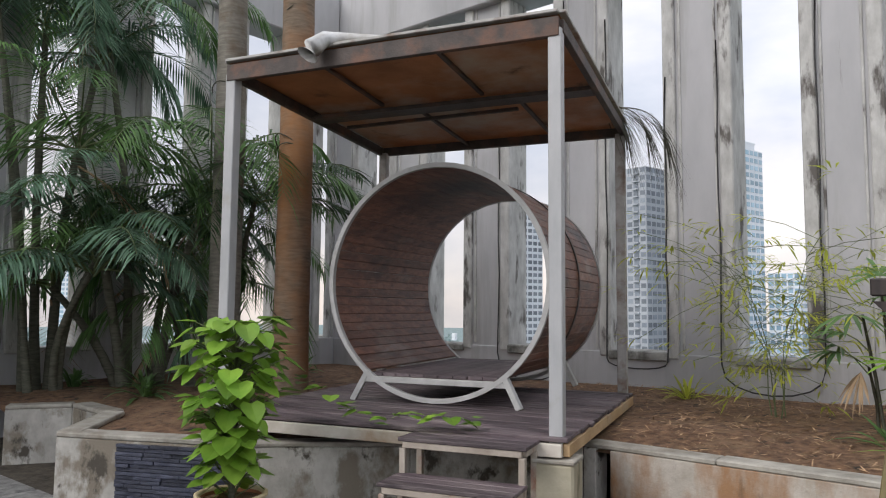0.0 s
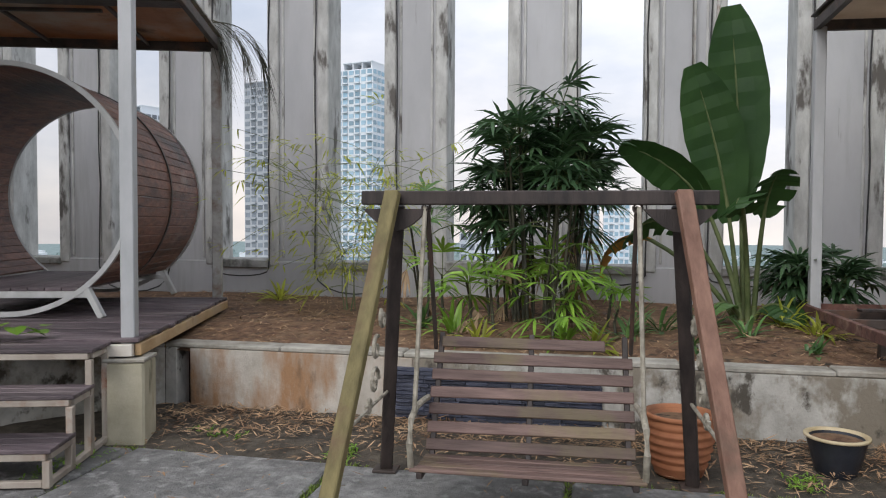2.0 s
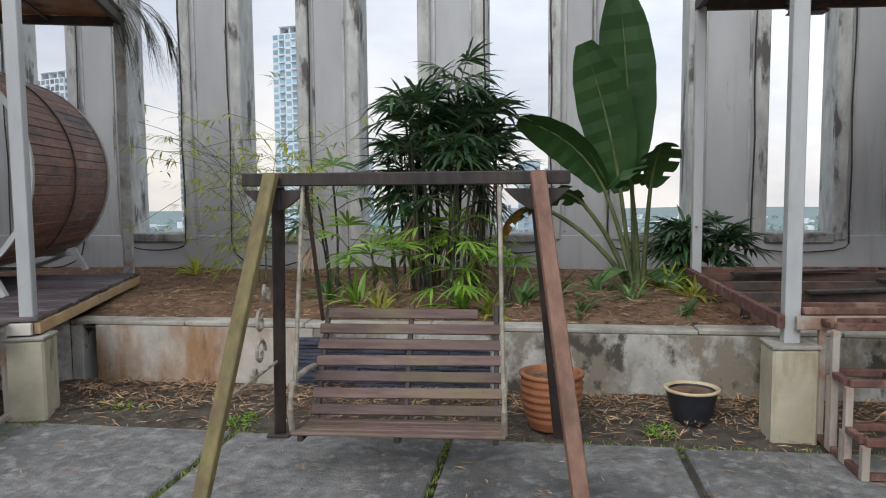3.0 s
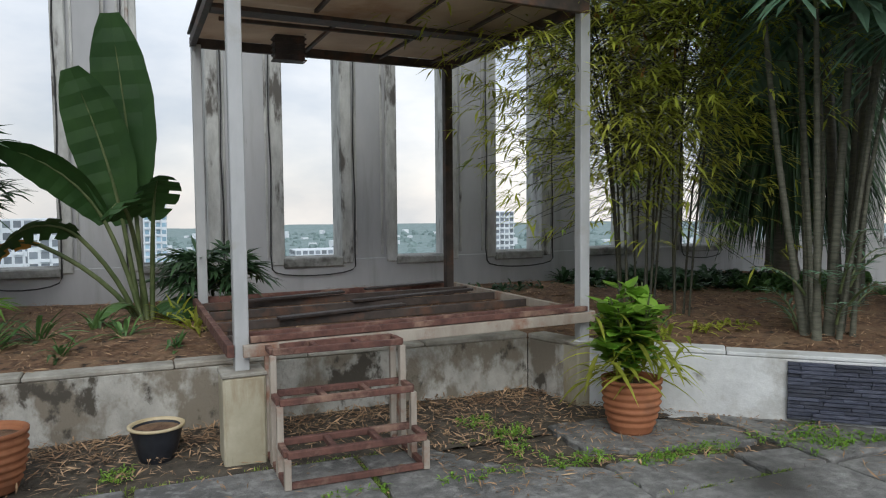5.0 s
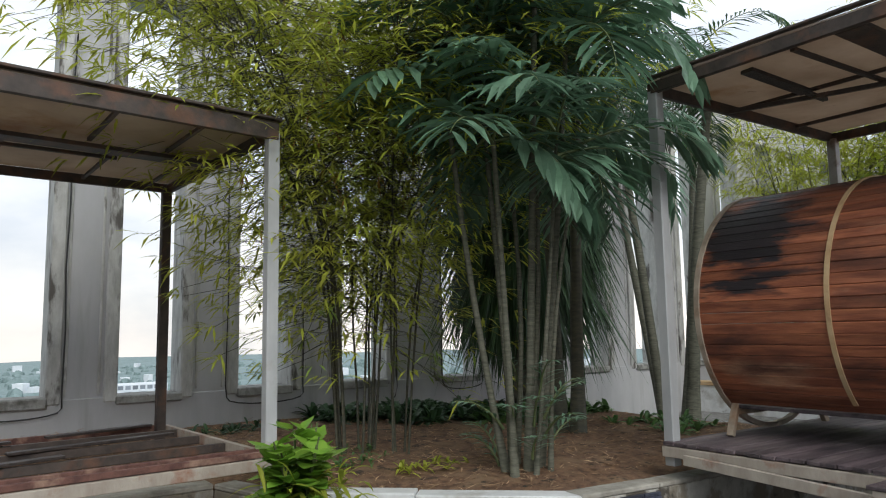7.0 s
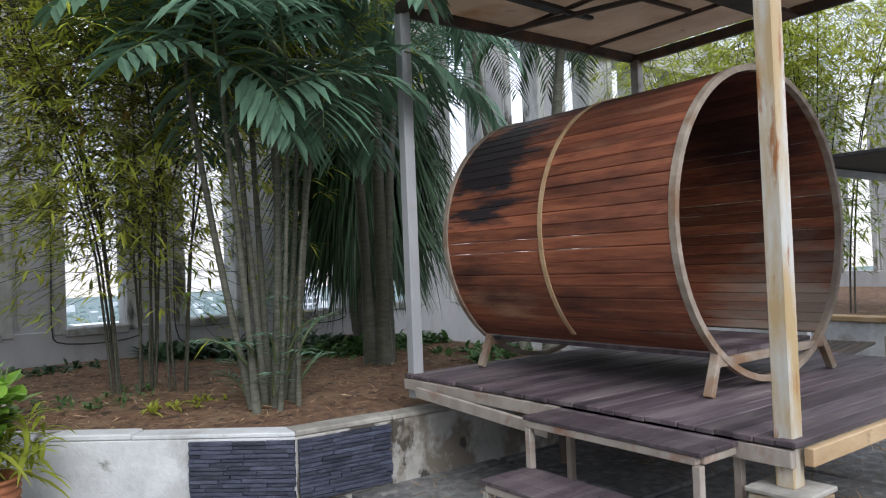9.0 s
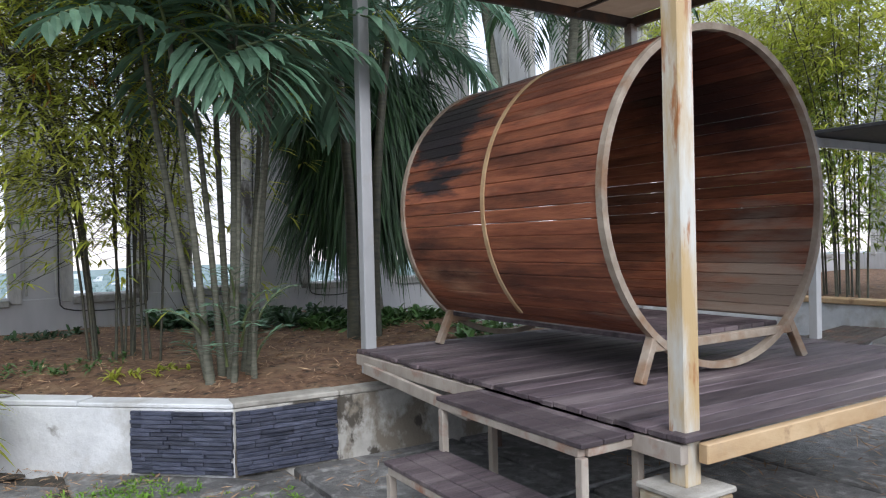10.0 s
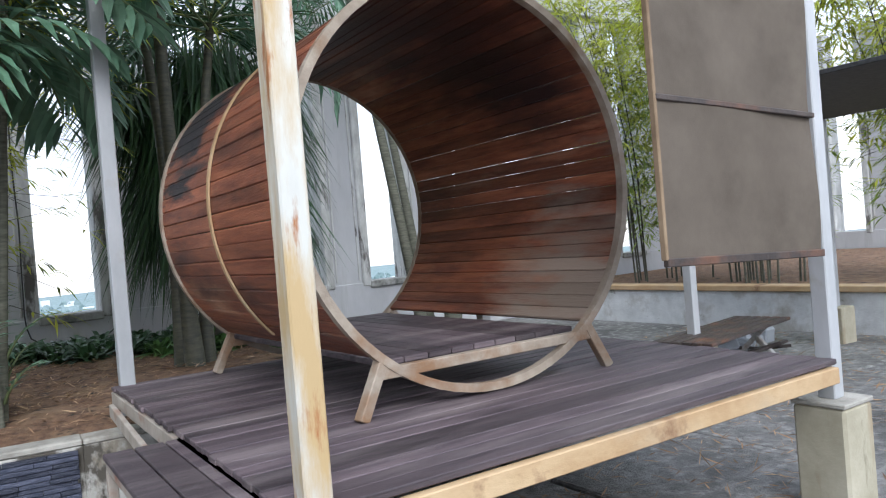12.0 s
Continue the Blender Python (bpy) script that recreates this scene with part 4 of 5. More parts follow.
    g.tube([(s * 0.515 + 0.022 * math.cos(t), 0.05, BZ - 0.085 + 0.022 * math.sin(t)) for t in np.linspace(0, 6.28, 12)], 0.006, 6)
    part("ring", g, DARK_STEEL, bench)


# ---------- pots ----------
def pot(m, r, h, ribs, mt, rim_mt, label):
    p = empty("plant_pot", m, label, "plant pot", "plant pots")
    prof = [(r * 0.62, 0.0)]
    steps_n = 26
    for k in range(steps_n + 1):
        s = k / steps_n
        rr = r * (0.62 + 0.38 * s ** 0.8) if not ribs else r * (0.70 + 0.30 * math.sin(s * math.pi * 0.62))
        rr += (0.009 * math.sin(s * math.pi * 2 * 7)) if ribs and 0.12 < s < 0.92 else 0
        prof.append((rr, h * 0.93 * s))
    prof += [(prof[-1][0] * 0.9, h * 0.93), (prof[-1][0] * 0.88, h * 0.6)]
    g = Geo()
    g.lathe(prof, 32)
    body = part("body", g, mt, p, smooth=True)
    rr = prof[-3][0]
    g = Geo()
    g.lathe([(rr * 0.99, h * 0.92), (rr * 1.07, h * 0.93), (rr * 1.08, h * 0.99), (rr * 1.02, h), (rr * 0.93, h * 0.99), (rr * 0.9, h * 0.92)], 32)
    part("rim", g, rim_mt, body, smooth=True)
    g = Geo()
    g.lathe([(rr * 0.93, h * 0.86), (rr * 0.5, h * 0.88), (0.001, h * 0.89)], 24)
    part("pot_soil", g, SOIL, p)
    return p


pot(pose(1.485, 4.27, -0.01), 0.195, 0.36, True, TERRACOTTA, TERRACOTTA, "ribbed terracotta pot of dry soil on the ground")
pot(pose(2.385, 4.46, -0.02), 0.165, 0.24, False, POT_BLACK, POT_RIM, "black plastic pot with a pale rim on the ground")
pot(pose(5.54, 3.66, 0), 0.205, 0.385, True, TERRACOTTA, TERRACOTTA, "ribbed terracotta pot holding a leafy plant")
pot(pose(-3.64, 2.86, 0), 0.21, 0.30, False, TERRACOTTA, POT_RIM, "shallow clay pot holding a vine on a stake")


# ---------- hanging blind, speaker box, roof pipe ----------
bl = empty("roller_blind", P3 @ pose(1.56, -0.10, 0), "taupe fabric roller blind lowered from the roof edge", "blind")
g = Geo()
nn = 18
vs, fs = [], []
for j in range(nn + 1):
    z = 1.36 + (3.55 - 1.36) * j / nn
    for i in range(9):
        x = 1.13 * i / 8 - 0.02
        for dy in (0, 0.006):
            vs.append((x, dy + 0.012 * math.sin(j * 0.8) * math.sin(i * 0.6), z - 0.045 * i / 8))
fs = []
for j in range(nn):
    for i in range(8):
        a = (j * 9 + i) * 2
        b2 = ((j + 1) * 9 + i) * 2
        fs += [(a, a + 2, b2 + 2, b2), (a + 1, b2 + 1, b2 + 3, a + 3)]
g.add(vs, fs)
part("fabric", g, CANVAS, bl, smooth=True)
for z in (1.35, 2.02):
    g = Geo()
    g.beam((-0.03, 0.0, z), (1.12, 0.0, z - 0.045), 0.03, 0.035 if z < 1.5 else 0.025)
    part("bar", g, DARK_STEEL, bl)
g = Geo()
g.beam((-0.03, 0.003, 1.36), (-0.03, 0.003, 3.55), 0.018, 0.03)
part("edge", g, LEAF_DRY, bl)

box_ = empty("wire_basket", P2 @ pose(0.78, 2.20, 3.13), "small dark wire basket hung under the roof", "basket")
g = Geo()
for k in range(6):
    z = -0.13 + 0.05 * k
    for a, b in (((-0.15, -0.08), (0.15, -0.08)), ((0.15, -0.08), (0.15, 0.08)), ((0.15, 0.08), (-0.15, 0.08)), ((-0.15, 0.08), (-0.15, -0.08))):
        g.beam((a[0], a[1], z), (b[0], b[1], z), 0.012, 0.012)
part("wire_frame", g, DARK_STEEL, box_)
g = Geo()
g.box(-0.14, 0.14, -0.07, 0.07, -0.135, 0.10, 0.008)
part("backing", g, DARK_STEEL, box_)

pipe = empty("roof_pipe", P1 @ pose(0.84, -0.14, 3.355), "pale plastic pipe lying over a pergola roof edge", "pipe")
g = Geo()
g.tube([(-0.02, -0.06, -0.05), (0.0, -0.03, 0.01), (0.06, 0.05, 0.10), (0.16, 0.14, 0.12), (0.3, 0.2, 0.115), (0.46, 0.26, 0.105)], [0.082, 0.074, 0.055, 0.042, 0.038, 0.036], 16, cap=False)
part("tube", g, WHITEWASH, pipe, smooth=True)


# ---------- far end of the terrace ----------
g = Geo()
g.box(16.4, 16.6, 1.2, 8.4, -0.06, 0.5, 0.01)
tagged(part("retaining_wall", g, WHITEWASH), "patchy white and dark retaining wall at the far end", "retaining wall", kind="structure")
g = Geo()
g.box(16.36, 16.66, 1.2, 8.4, 0.502, 0.58, 0.01)
tagged(part("wall_coping", g, ORANGE_EDGE), "orange-stained coping on the far retaining wall", "coping", kind="structure")
g = Geo()
g.box(16.605, 25.9, 1.2, 8.4, -0.06, 0.52, 0.01)
tagged(part("planting_bed", g, SOIL), "far raised bed of dark soil", "soil bed", kind="structure")
far = empty("pergola", pose(13.2, -0.35, 0), "distant pergola with white posts and dark canopy", "pergola", "pergolas of the terrace")
for x, y in ((0, 0), (2.6, 0), (0, 2.6), (2.6, 2.6)):
    g = Geo()
    g.box(x - 0.045, x + 0.045, y - 0.045, y + 0.045, 0.4, 2.55, 0.005)
    part("post", g, WHITE_STEEL, far)
    g = Geo()
    g.box(x - 0.15, x + 0.15, y - 0.15, y + 0.15, -0.06, 0.4, 0.01)
    part("pedestal", g, PEDESTAL, far)
for a, b in (((0, 0), (2.6, 0)), ((0, 2.6), (2.6, 2.6))):
    g = Geo()
    g.beam((a[0] + 0.046, a[1], 2.5), (b[0] - 0.046, b[1], 2.5), 0.06, 0.09)
    part("roof_beam", g, WHITE_STEEL, far)
g = Geo()
g.box(-0.1, 2.7, -0.1, 2.7, 2.56, 2.6, 0.005)
part("canopy", g, CABLE, far)
bench2 = empty("garden_bench", pose(13.6, 2.2, 0, 0, 0, 10), "dark slatted bench seat under the far pergola", "bench")
for k in range(6):
    g = Geo()
    g.box(-0.9, 0.9, -0.3 + 0.1 * k, -0.22 + 0.1 * k, 0.42, 0.45, 0.004)
    part("slat", g, DARK_STEEL, bench2)
for s in (-1, 1):
    g = Geo()
    g.beam((s * 0.7, -0.25, 0.0), (s * 0.75, 0.15, 0.42), 0.05, 0.05)
    g.beam((s * 0.7, 0.25, 0.0), (s * 0.75, -0.15, 0.42), 0.05, 0.05)
    part("leg", g, GREY_STEEL, bench2)

# debris heap on the floor behind the far deck
rubble = empty("rubble_heap", pose(14.2, 2.9, 0), "heap of broken timber and stones on the floor", "rubble")
for k in range(26):
    g = Geo()
    c = (uni(-1.3, 1.3), uni(-0.5, 0.5), uni(0.05, 0.16))
    g.block((uni(0.15, 0.4), uni(0.12, 0.3), uni(0.1, 0.22)), pose(*c, uni(-25, 25), uni(-25, 25), uni(0, 180)), 0.02)
    part("stone", g, FAR_GREY, rubble)
for k in range(14):
    g = Geo()
    c = Vector((uni(-1.6, 0.8), uni(-0.8, 0.3), uni(0.02, 0.2)))
    d = Vector((uni(-0.6, 0.6), uni(-0.3, 0.3), uni(-0.02, 0.1)))
    g.beam(c - d, c + d, 0.05, 0.03)
    part("timber", g, SWING_DARK, rubble)


# ---------- distance ----------
g = Geo()
nr, na = 16, 96
vs = []
for i in range(nr + 1):
    r = 60 * (60 ** (i / nr))
    for j in range(na):
        a = 2 * math.pi * j / na
        x, y = r * math.cos(a), r * math.sin(a)
        hgt = -100.0
        if r > 700:
            hgt += (r - 700) / 2900 * 24 * (0.45 + 0.55 * noise.noise((math.cos(a) * 4, math.sin(a) * 4, 0.4)) + 0.35 * noise.noise((math.cos(a) * 17, math.sin(a) * 17, r * 0.001)))
        vs.append((x, y, hgt))
fs = [(i * na + j, i * na + (j + 1) % na, (i + 1) * na + (j + 1) % na, (i + 1) * na + j) for i in range(nr) for j in range(na)]
fs.append(tuple(range(na)))
g.add(vs, fs)
tagged(part("ground", g, HAZY_HILL, smooth=True), "wooded ground and low hills far below the terrace", "ground", kind="structure")


def tower(x, y, w, d, z0, z1, floors, cols, wall_mt, glass_mt, label, crown=True, yaw=0.0):
    t = empty("tower_block", pose(x, y, 0, 0, 0, yaw), label, "tower block", "far buildings")
    g = Geo()
    g.box(-w / 2, w / 2, -d / 2, d / 2, z0, z1, 0.05)
    part("wall", g, wall_mt, t)
    z0 = -30 if z1 > 0 else -40
    fh = (z1 - z0) / floors
    g = Geo()
    gb = Geo()
    for face in (0, 1, 2):
        fw = w if face == 0 else d
        n = cols if face == 0 else max(2, int(cols * d / w))
        for k in range(floors):
            z = z0 + fh * k
            for c in range(n):
                u = -fw / 2 + fw * (c + 0.5) / n
                hw = fw / n * 0.36
                if face == 0:
                    g.box(u - hw, u + hw, -d / 2 - 0.12, -d / 2 - 0.02, z + fh * 0.28, z + fh * 0.86, 0.0)
                    if c % 2:
                        gb.box(u - hw * 1.2, u + hw * 1.2, -d / 2 - 0.9, -d / 2 - 0.01, z + fh * 0.02, z + fh * 0.2, 0.0)
                else:
                    s = -1 if face == 1 else 1
                    a, b = sorted((s * (w / 2 + 0.02), s * (w / 2 + 0.12)))
                    g.box(a, b, u - hw, u + hw, z + fh * 0.28, z + fh * 0.86, 0.0)
    ob = part("window_grid", g, glass_mt, t)
    ob["kind"] = "stuff"
    if gb.v:
        ob = part("balcony_grid", gb, wall_mt, t)
        ob["kind"] = "stuff"
    if crown:
        g = Geo()
        g.box(-w * 0.4, w * 0.4, -d * 0.4, d * 0.4, z1 + 2.6, z1 + 3.1, 0.05)
        for s in (-1, -0.33, 0.33, 1):
            g.box(s * w * 0.38 - 0.2, s * w * 0.38 + 0.2, -d * 0.38, d * 0.38, z1, z1 + 2.6, 0.02)
        part("roof", g, wall_mt, t)
    return t


tower(-81, 250, 15, 16, -105, 55, 34, 6, FAR_WALL, FAR_GLASS, "tall white and blue glass residential tower in the distance", yaw=-14)
tower(-114, 250, 19, 18, -105, 52, 30, 7, FAR_GREY, FAR_DARK, "grey unfinished tower with dark openings in the distance", False, yaw=-10)
tower(-170, 250, 18, 18, -105, 42, 28, 7, FAR_WALL, FAR_DARK, "white residential tower in the distance", True, yaw=-20)
tower(-66, 262, 10, 12, -105, 14, 18, 5, FAR_WALL, FAR_GLASS, "mid-rise white block in the distance", False)
tower(-520, 236, 34, 30, -105, 26, 18, 8, FAR_WALL, FAR_GLASS, "white residential block in the distance", False, yaw=-60)
tower(7, 270, 9, 12, -105, 9, 16, 5, FAR_WALL, FAR_GLASS, "pale office tower in the distance", False)
tower(-3, 280, 8, 12, -105, 12, 18, 4, FAR_GREY, FAR_GLASS, "grey office tower in the distance", False)
tower(128, 250, 12, 14, -105, -1, 18, 6, FAR_WALL, FAR_DARK, "white residential tower on the skyline", False)
tower(-16, 220, 16, 14, -105, -3, 12, 6, FAR_WALL, FAR_DARK, "low white block on the skyline", False)
tower(31, 240, 12, 12, -105, -21, 8, 6, FAR_WALL, FAR_GLASS, "low white building among far trees", False)
tower(80, 330, 26, 14, -105, -18, 8, 9, FAR_WALL, FAR_DARK, "long low white building among far trees", False)
tower(-40, 300, 30, 14, -105, -2, 9, 9, FAR_WALL, FAR_DARK, "long low white building on the skyline", False)

# trees and houses far below
g, gt = Geo(), Geo()
for k in range(420):
    a, r = uni(0.15, 2.9), uni(500, 2600)
    x, y = r * math.cos(a), r * math.sin(a)
    w, hgt = uni(8, 30), uni(6, 22)
    g.block((w, uni(8, 20), hgt + 12), pose(x, y, -100 + hgt / 2 - 3, 0, 0, uni(0, 90)), 0.3)
tagged(part("far_houses", g, FAR_WALL), "pale houses scattered among trees far below", "houses", kind="stuff")
for k in range(2600):
    a, r = uni(0.1, 3.0), uni(420, 2600)
    x, y = r * math.cos(a), r * math.sin(a)
    s_ = uni(7, 16)
    vs = []
    for j in range(7):
        t = 2 * math.pi * j / 7
        vs.append((x + s_ * math.cos(t) * uni(0.7, 1.1), y + s_ * math.sin(t) * uni(0.7, 1.1), -102 + uni(0, 4)))
    for j in range(7):
        t = 2 * math.pi * j / 7 + 0.4
        vs.append((x + 0.7 * s_ * math.cos(t) * uni(0.6, 1.1), y + 0.7 * s_ * math.sin(t) * uni(0.6, 1.1), -100 + s_ * uni(0.5, 1.1)))
    vs.append((x, y, -100 + s_ * uni(1.0, 1.5)))
    fs = [(j, (j + 1) % 7, 7 + (j + 1) % 7, 7 + j) for j in range(7)] + [(7 + j, 7 + (j + 1) % 7, 14) for j in range(7)]
    gt.add(vs, fs)
tagged(part("far_trees", gt, HAZY_HILL), "hazy blue-green tree tops far below the terrace", "trees", kind="stuff")

# ---------- plants ----------
def direction(az, el):
    return Vector((math.cos(az) * math.cos(el), math.sin(az) * math.cos(el), math.sin(el)))


def frond(gl, gr, base, az, el, length, pairs, leaf_len, leaf_w, bend, droop=0.35, start=0.15, r0=0.014, spread=0.95, peak=0.35):
    """A feather-shaped palm frond: an arching stalk with leaflets in two rows."""
    pts, p, e = [Vector(base)], Vector(base), el
    n = 12
    for k in range(n):
        e -= bend / n * (0.5 + k / n)
        p = p + direction(az, e) * (length / n)
        pts.append(p.copy())
    gr.tube(pts, [r0 * (1 - 0.85 * k / n) for k in range(n + 1)], 5, cap=False)
    side = Vector((-math.sin(az), math.cos(az), 0))
    for k in range(pairs):
        s = start + (1 - start) * (k + 0.5) / pairs
        f = s * n
        i = min(int(f), n - 1)
        q = pts[i].lerp(pts[i + 1], f - i)
        d = (pts[i + 1] - pts[i]).normalized()
        prof = (math.sin(math.pi * min(1, 0.18 + 0.80 * s)) ** 0.6) if s < 0.97 else 0.5
        for sg in (-1, 1):
            dd = d * (0.45 + 0.5 * s) + side * sg * spread + Vector((0, 0, uni(-0.12, 0.16)))
            gl.blade(q, dd, Vector((0, 0, 1)) + side * uni(-0.3, 0.3), leaf_len * prof * uni(0.85, 1.1), leaf_w * uni(0.8, 1.15), droop * uni(0.6, 1.4), 3 if peak > 0.4 else 2, peak)


def fan(gl, gr, hub, d, n, length, width, sweep=2.6, droop=0.3):
    """A fan leaf: blades that spread from one hub about the direction d."""
    d = d.normalized()
    side = d.cross(Vector((0, 0, 1)))
    side = side.normalized() if side.length > 0.05 else Vector((1, 0, 0))
    up = side.cross(d)
    for k in range(n):
        a = -sweep / 2 + sweep * k / max(1, n - 1) + uni(-0.06, 0.06)
        dd = d * math.cos(a) + side * math.sin(a) + up * uni(-0.08, 0.08)
        gl.blade(hub, dd, up, length * uni(0.85, 1.08) * (1 - 0.12 * abs(a)), width * uni(0.85, 1.1), droop * uni(0.5, 1.5), 3, 0.5)


def fan_clump(m, stems, radius, h0, h1, leaves, length, width, label, leaf_mt, dry=True):
    """Many thin canes with fan leaves at their tops."""
    c = empty("fan_palm", m, label, "palm", "palms of the bed")
    gl, gr, gd = Geo(), Geo(), Geo()
    for _ in range(stems):
        a, r = uni(0, 6.28), radius * math.sqrt(uni(0, 1))
        b = Vector((r * math.cos(a), r * math.sin(a), -0.05))
        h = uni(h0, h1) * (1 - 0.30 * r / radius)
        top = b + Vector((math.cos(a) * uni(0.05, 0.30) * h * 0.5, math.sin(a) * uni(0.05, 0.30) * h * 0.5, h))
        mid = b.lerp(top, 0.5) + Vector((uni(-0.04, 0.04), uni(-0.04, 0.04), 0))
        gc = Geo()
        gc.tube([b, mid, top], [0.014, 0.013, 0.010], 6)
        part("cane", gc, STEM_DARK, c, smooth=True)
        for k in range(leaves):
            s = 1.0 - 0.38 * uni(0, 1) ** 2
            q = b.lerp(top, s)
            az = uni(0, 6.28)
            el = uni(-0.25, 1.0) if s > 0.8 else uni(-0.4, 0.5)
            pl = uni(0.14, 0.34)
            hub = q + direction(az, el + 0.35) * pl
            gr.tube([q, q.lerp(hub, 0.5) + Vector((0, 0, 0.02)), hub], 0.005, 4, cap=False)
            fan(gl, gr, hub, direction(az, el), rng.randrange(7, 11), length, width, uni(2.2, 3.2), 0.35)
        if dry and uni(0, 1) < 0.45:
            q = b.lerp(top, uni(0.35, 0.65))
            az = uni(0, 6.28)
            fan(gd, gr, q + direction(az, -0.5) * 0.12, direction(az, -1.1), 7, length * 0.8, width * 0.8, 1.4, 0.3)
    tagged(part("leaf_stalk_mass", gr, STEM_GREEN, c), kind="stuff")
    part("crown", gl, leaf_mt, c)
    if gd.v:
        part("dead_foliage", gd, LEAF_DRY, c, "dry brown hanging leaves")
    return c


def bed_pose(x, y, rz=0):
    return pose(x, y, bed_height(x, y), 0, 0, rz)


fan_clump(bed_pose(0.48, 6.7), 34, 0.5, 1.5, 2.2, 7, 0.40, 0.046, "dense clump of dark green lady palm with dry leaves", LEAF)
fan_clump(bed_pose(0.45, 6.25), 16, 0.85, 0.3, 0.8, 3, 0.32, 0.038, "low fringe of young lady palm shoots", LEAF_LIME)
fan_clump(bed_pose(2.85, 7.25), 5, 0.07, 0.45, 0.62, 8, 0.33, 0.048, "small bushy fan palm beside the parapet", LEAF)
fan_clump(bed_pose(3.22, 7.2), 5, 0.07, 0.38, 0.55, 8, 0.32, 0.048, "small bushy fan palm beside the pergola", LEAF)
fan_clump(bed_pose(-0.55, 6.55), 3, 0.12, 0.7, 1.45, 3, 0.36, 0.045, "thin young fan palm with yellowish leaves", LEAF_MID)


def strap_tuft(m, n, length, width, el0, el1, mt, label, name="strap_plant", droop=0.5, category="plant", group="low plants of the bed"):
    t = empty(name, m, label, category, group)
    g = Geo()
    for _ in range(n):
        az = uni(0, 6.28)
        g.blade(Vector((uni(-0.04, 0.04), uni(-0.04, 0.04), -0.03)), direction(az, uni(el0, el1)), Vector((0, 0, 1)), length * uni(0.6, 1.1), width * uni(0.7, 1.1), droop * uni(0.5, 1.4), 4, 0.4)
    part("foliage", g, mt, t)
    return t


for x, y, n, ln, mt in ((-0.5, 6.0, 14, 0.35, LEAF_MID), (-0.15, 5.75, 16, 0.42, LEAF_LIME), (1.25, 5.85, 16, 0.40, LEAF_MID), (0.75, 5.6, 18, 0.40, LEAF_LIME), (1.55, 6.2, 14, 0.45, LEAF_MID), (1.95, 6.6, 12, 0.4, LEAF_MID), (2.6, 6.7, 18, 0.42, LEAF_BAMBOO), (2.75, 6.2, 16, 0.38, LEAF_BAMBOO), (2.2, 6.0, 12, 0.3, LEAF_MID), (0.1, 5.5, 14, 0.3, LEAF_BAMBOO), (1.0, 5.45, 12, 0.28, LEAF_BAMBOO), (-2.55, 7.6, 16, 0.4, LEAF_BAMBOO), (1.75, 5.6, 10, 0.3, LEAF_MID), (2.55, 5.6, 10, 0.22, LEAF_MID)):
    strap_tuft(bed_pose(x, y), int(n * 1.5), ln * 1.35, 0.045, 0.3, 1.35, mt, "low tuft of green strap leaves in the bed")
for x, y in ((-6.9, 4.0), (-8.3, 3.9), (-7.6, 4.4), (-8.0, 7.0)):
    strap_tuft(bed_pose(x, y), 26, 0.55, 0.06, 0.3, 1.3, LEAF_MID, "low leafy plant at the foot of the palms")

# paddle-leaved plant
ban = empty("paddle_plant", bed_pose(2.38, 7.1), "tall paddle-leaved plant with broad dark green leaves", "plant")


def paddle(base, az, el, stalk, length, width, bend, roll=0.0, tears=0):
    gr, gl = Geo(), Geo()
    p, e, pts = Vector(base), el, [Vector(base)]
    for k in range(6):
        e -= bend * 0.25 / 6
        p = p + direction(az, e) * (stalk / 6)
        pts.append(p.copy())
    lp = [p.copy()]
    n = 14
    dirs = []
    for k in range(n):
        e -= bend / n
        d = direction(az, e)
        p = p + d * (length / n)
        lp.append(p.copy())
        dirs.append(d)
    dirs.append(dirs[-1])
    gr.tube(pts + lp[1:-2], [0.028 - 0.024 * k / (len(pts) + len(lp) - 4) for k in range(len(pts) + len(lp) - 3)], 7)
    part("stalk", gr, STEM_GREEN, ban, smooth=True)
    vs, fs = [], []
    cols = (-1, -0.55, 0, 0.55, 1)
    for k, q in enumerate(lp):
        s = k / n
        w = width * 0.5 * (max(0.0, math.sin(math.pi * (0.04 + 0.93 * s))) ** 0.55) * (0.85 + 0.2 * s)
        side = Vector((-math.sin(az), math.cos(az), 0))
        nrm = dirs[k].cross(side).normalized()
        side = (side * math.cos(roll) + nrm * math.sin(roll)).normalized()
        nrm = dirs[k].cross(side).normalized()
        for c in cols:
            wob = 0.02 * math.sin(k * 2.1 + c * 3)
            vs.append(q + side * c * w * (1 + wob) - nrm * (abs(c) ** 1.3) * w * 0.28 + nrm * 0.006 * math.sin(k * 3.0 + c))
    for k in range(n):
        for c in range(4):
            if tears and c in (0, 3) and (k * 7 + c) % tears == 0:
                continue
            a = k * 5 + c
            fs.append((a, a + 1, a + 6, a + 5))
    gl.add(vs, fs)
    return gl


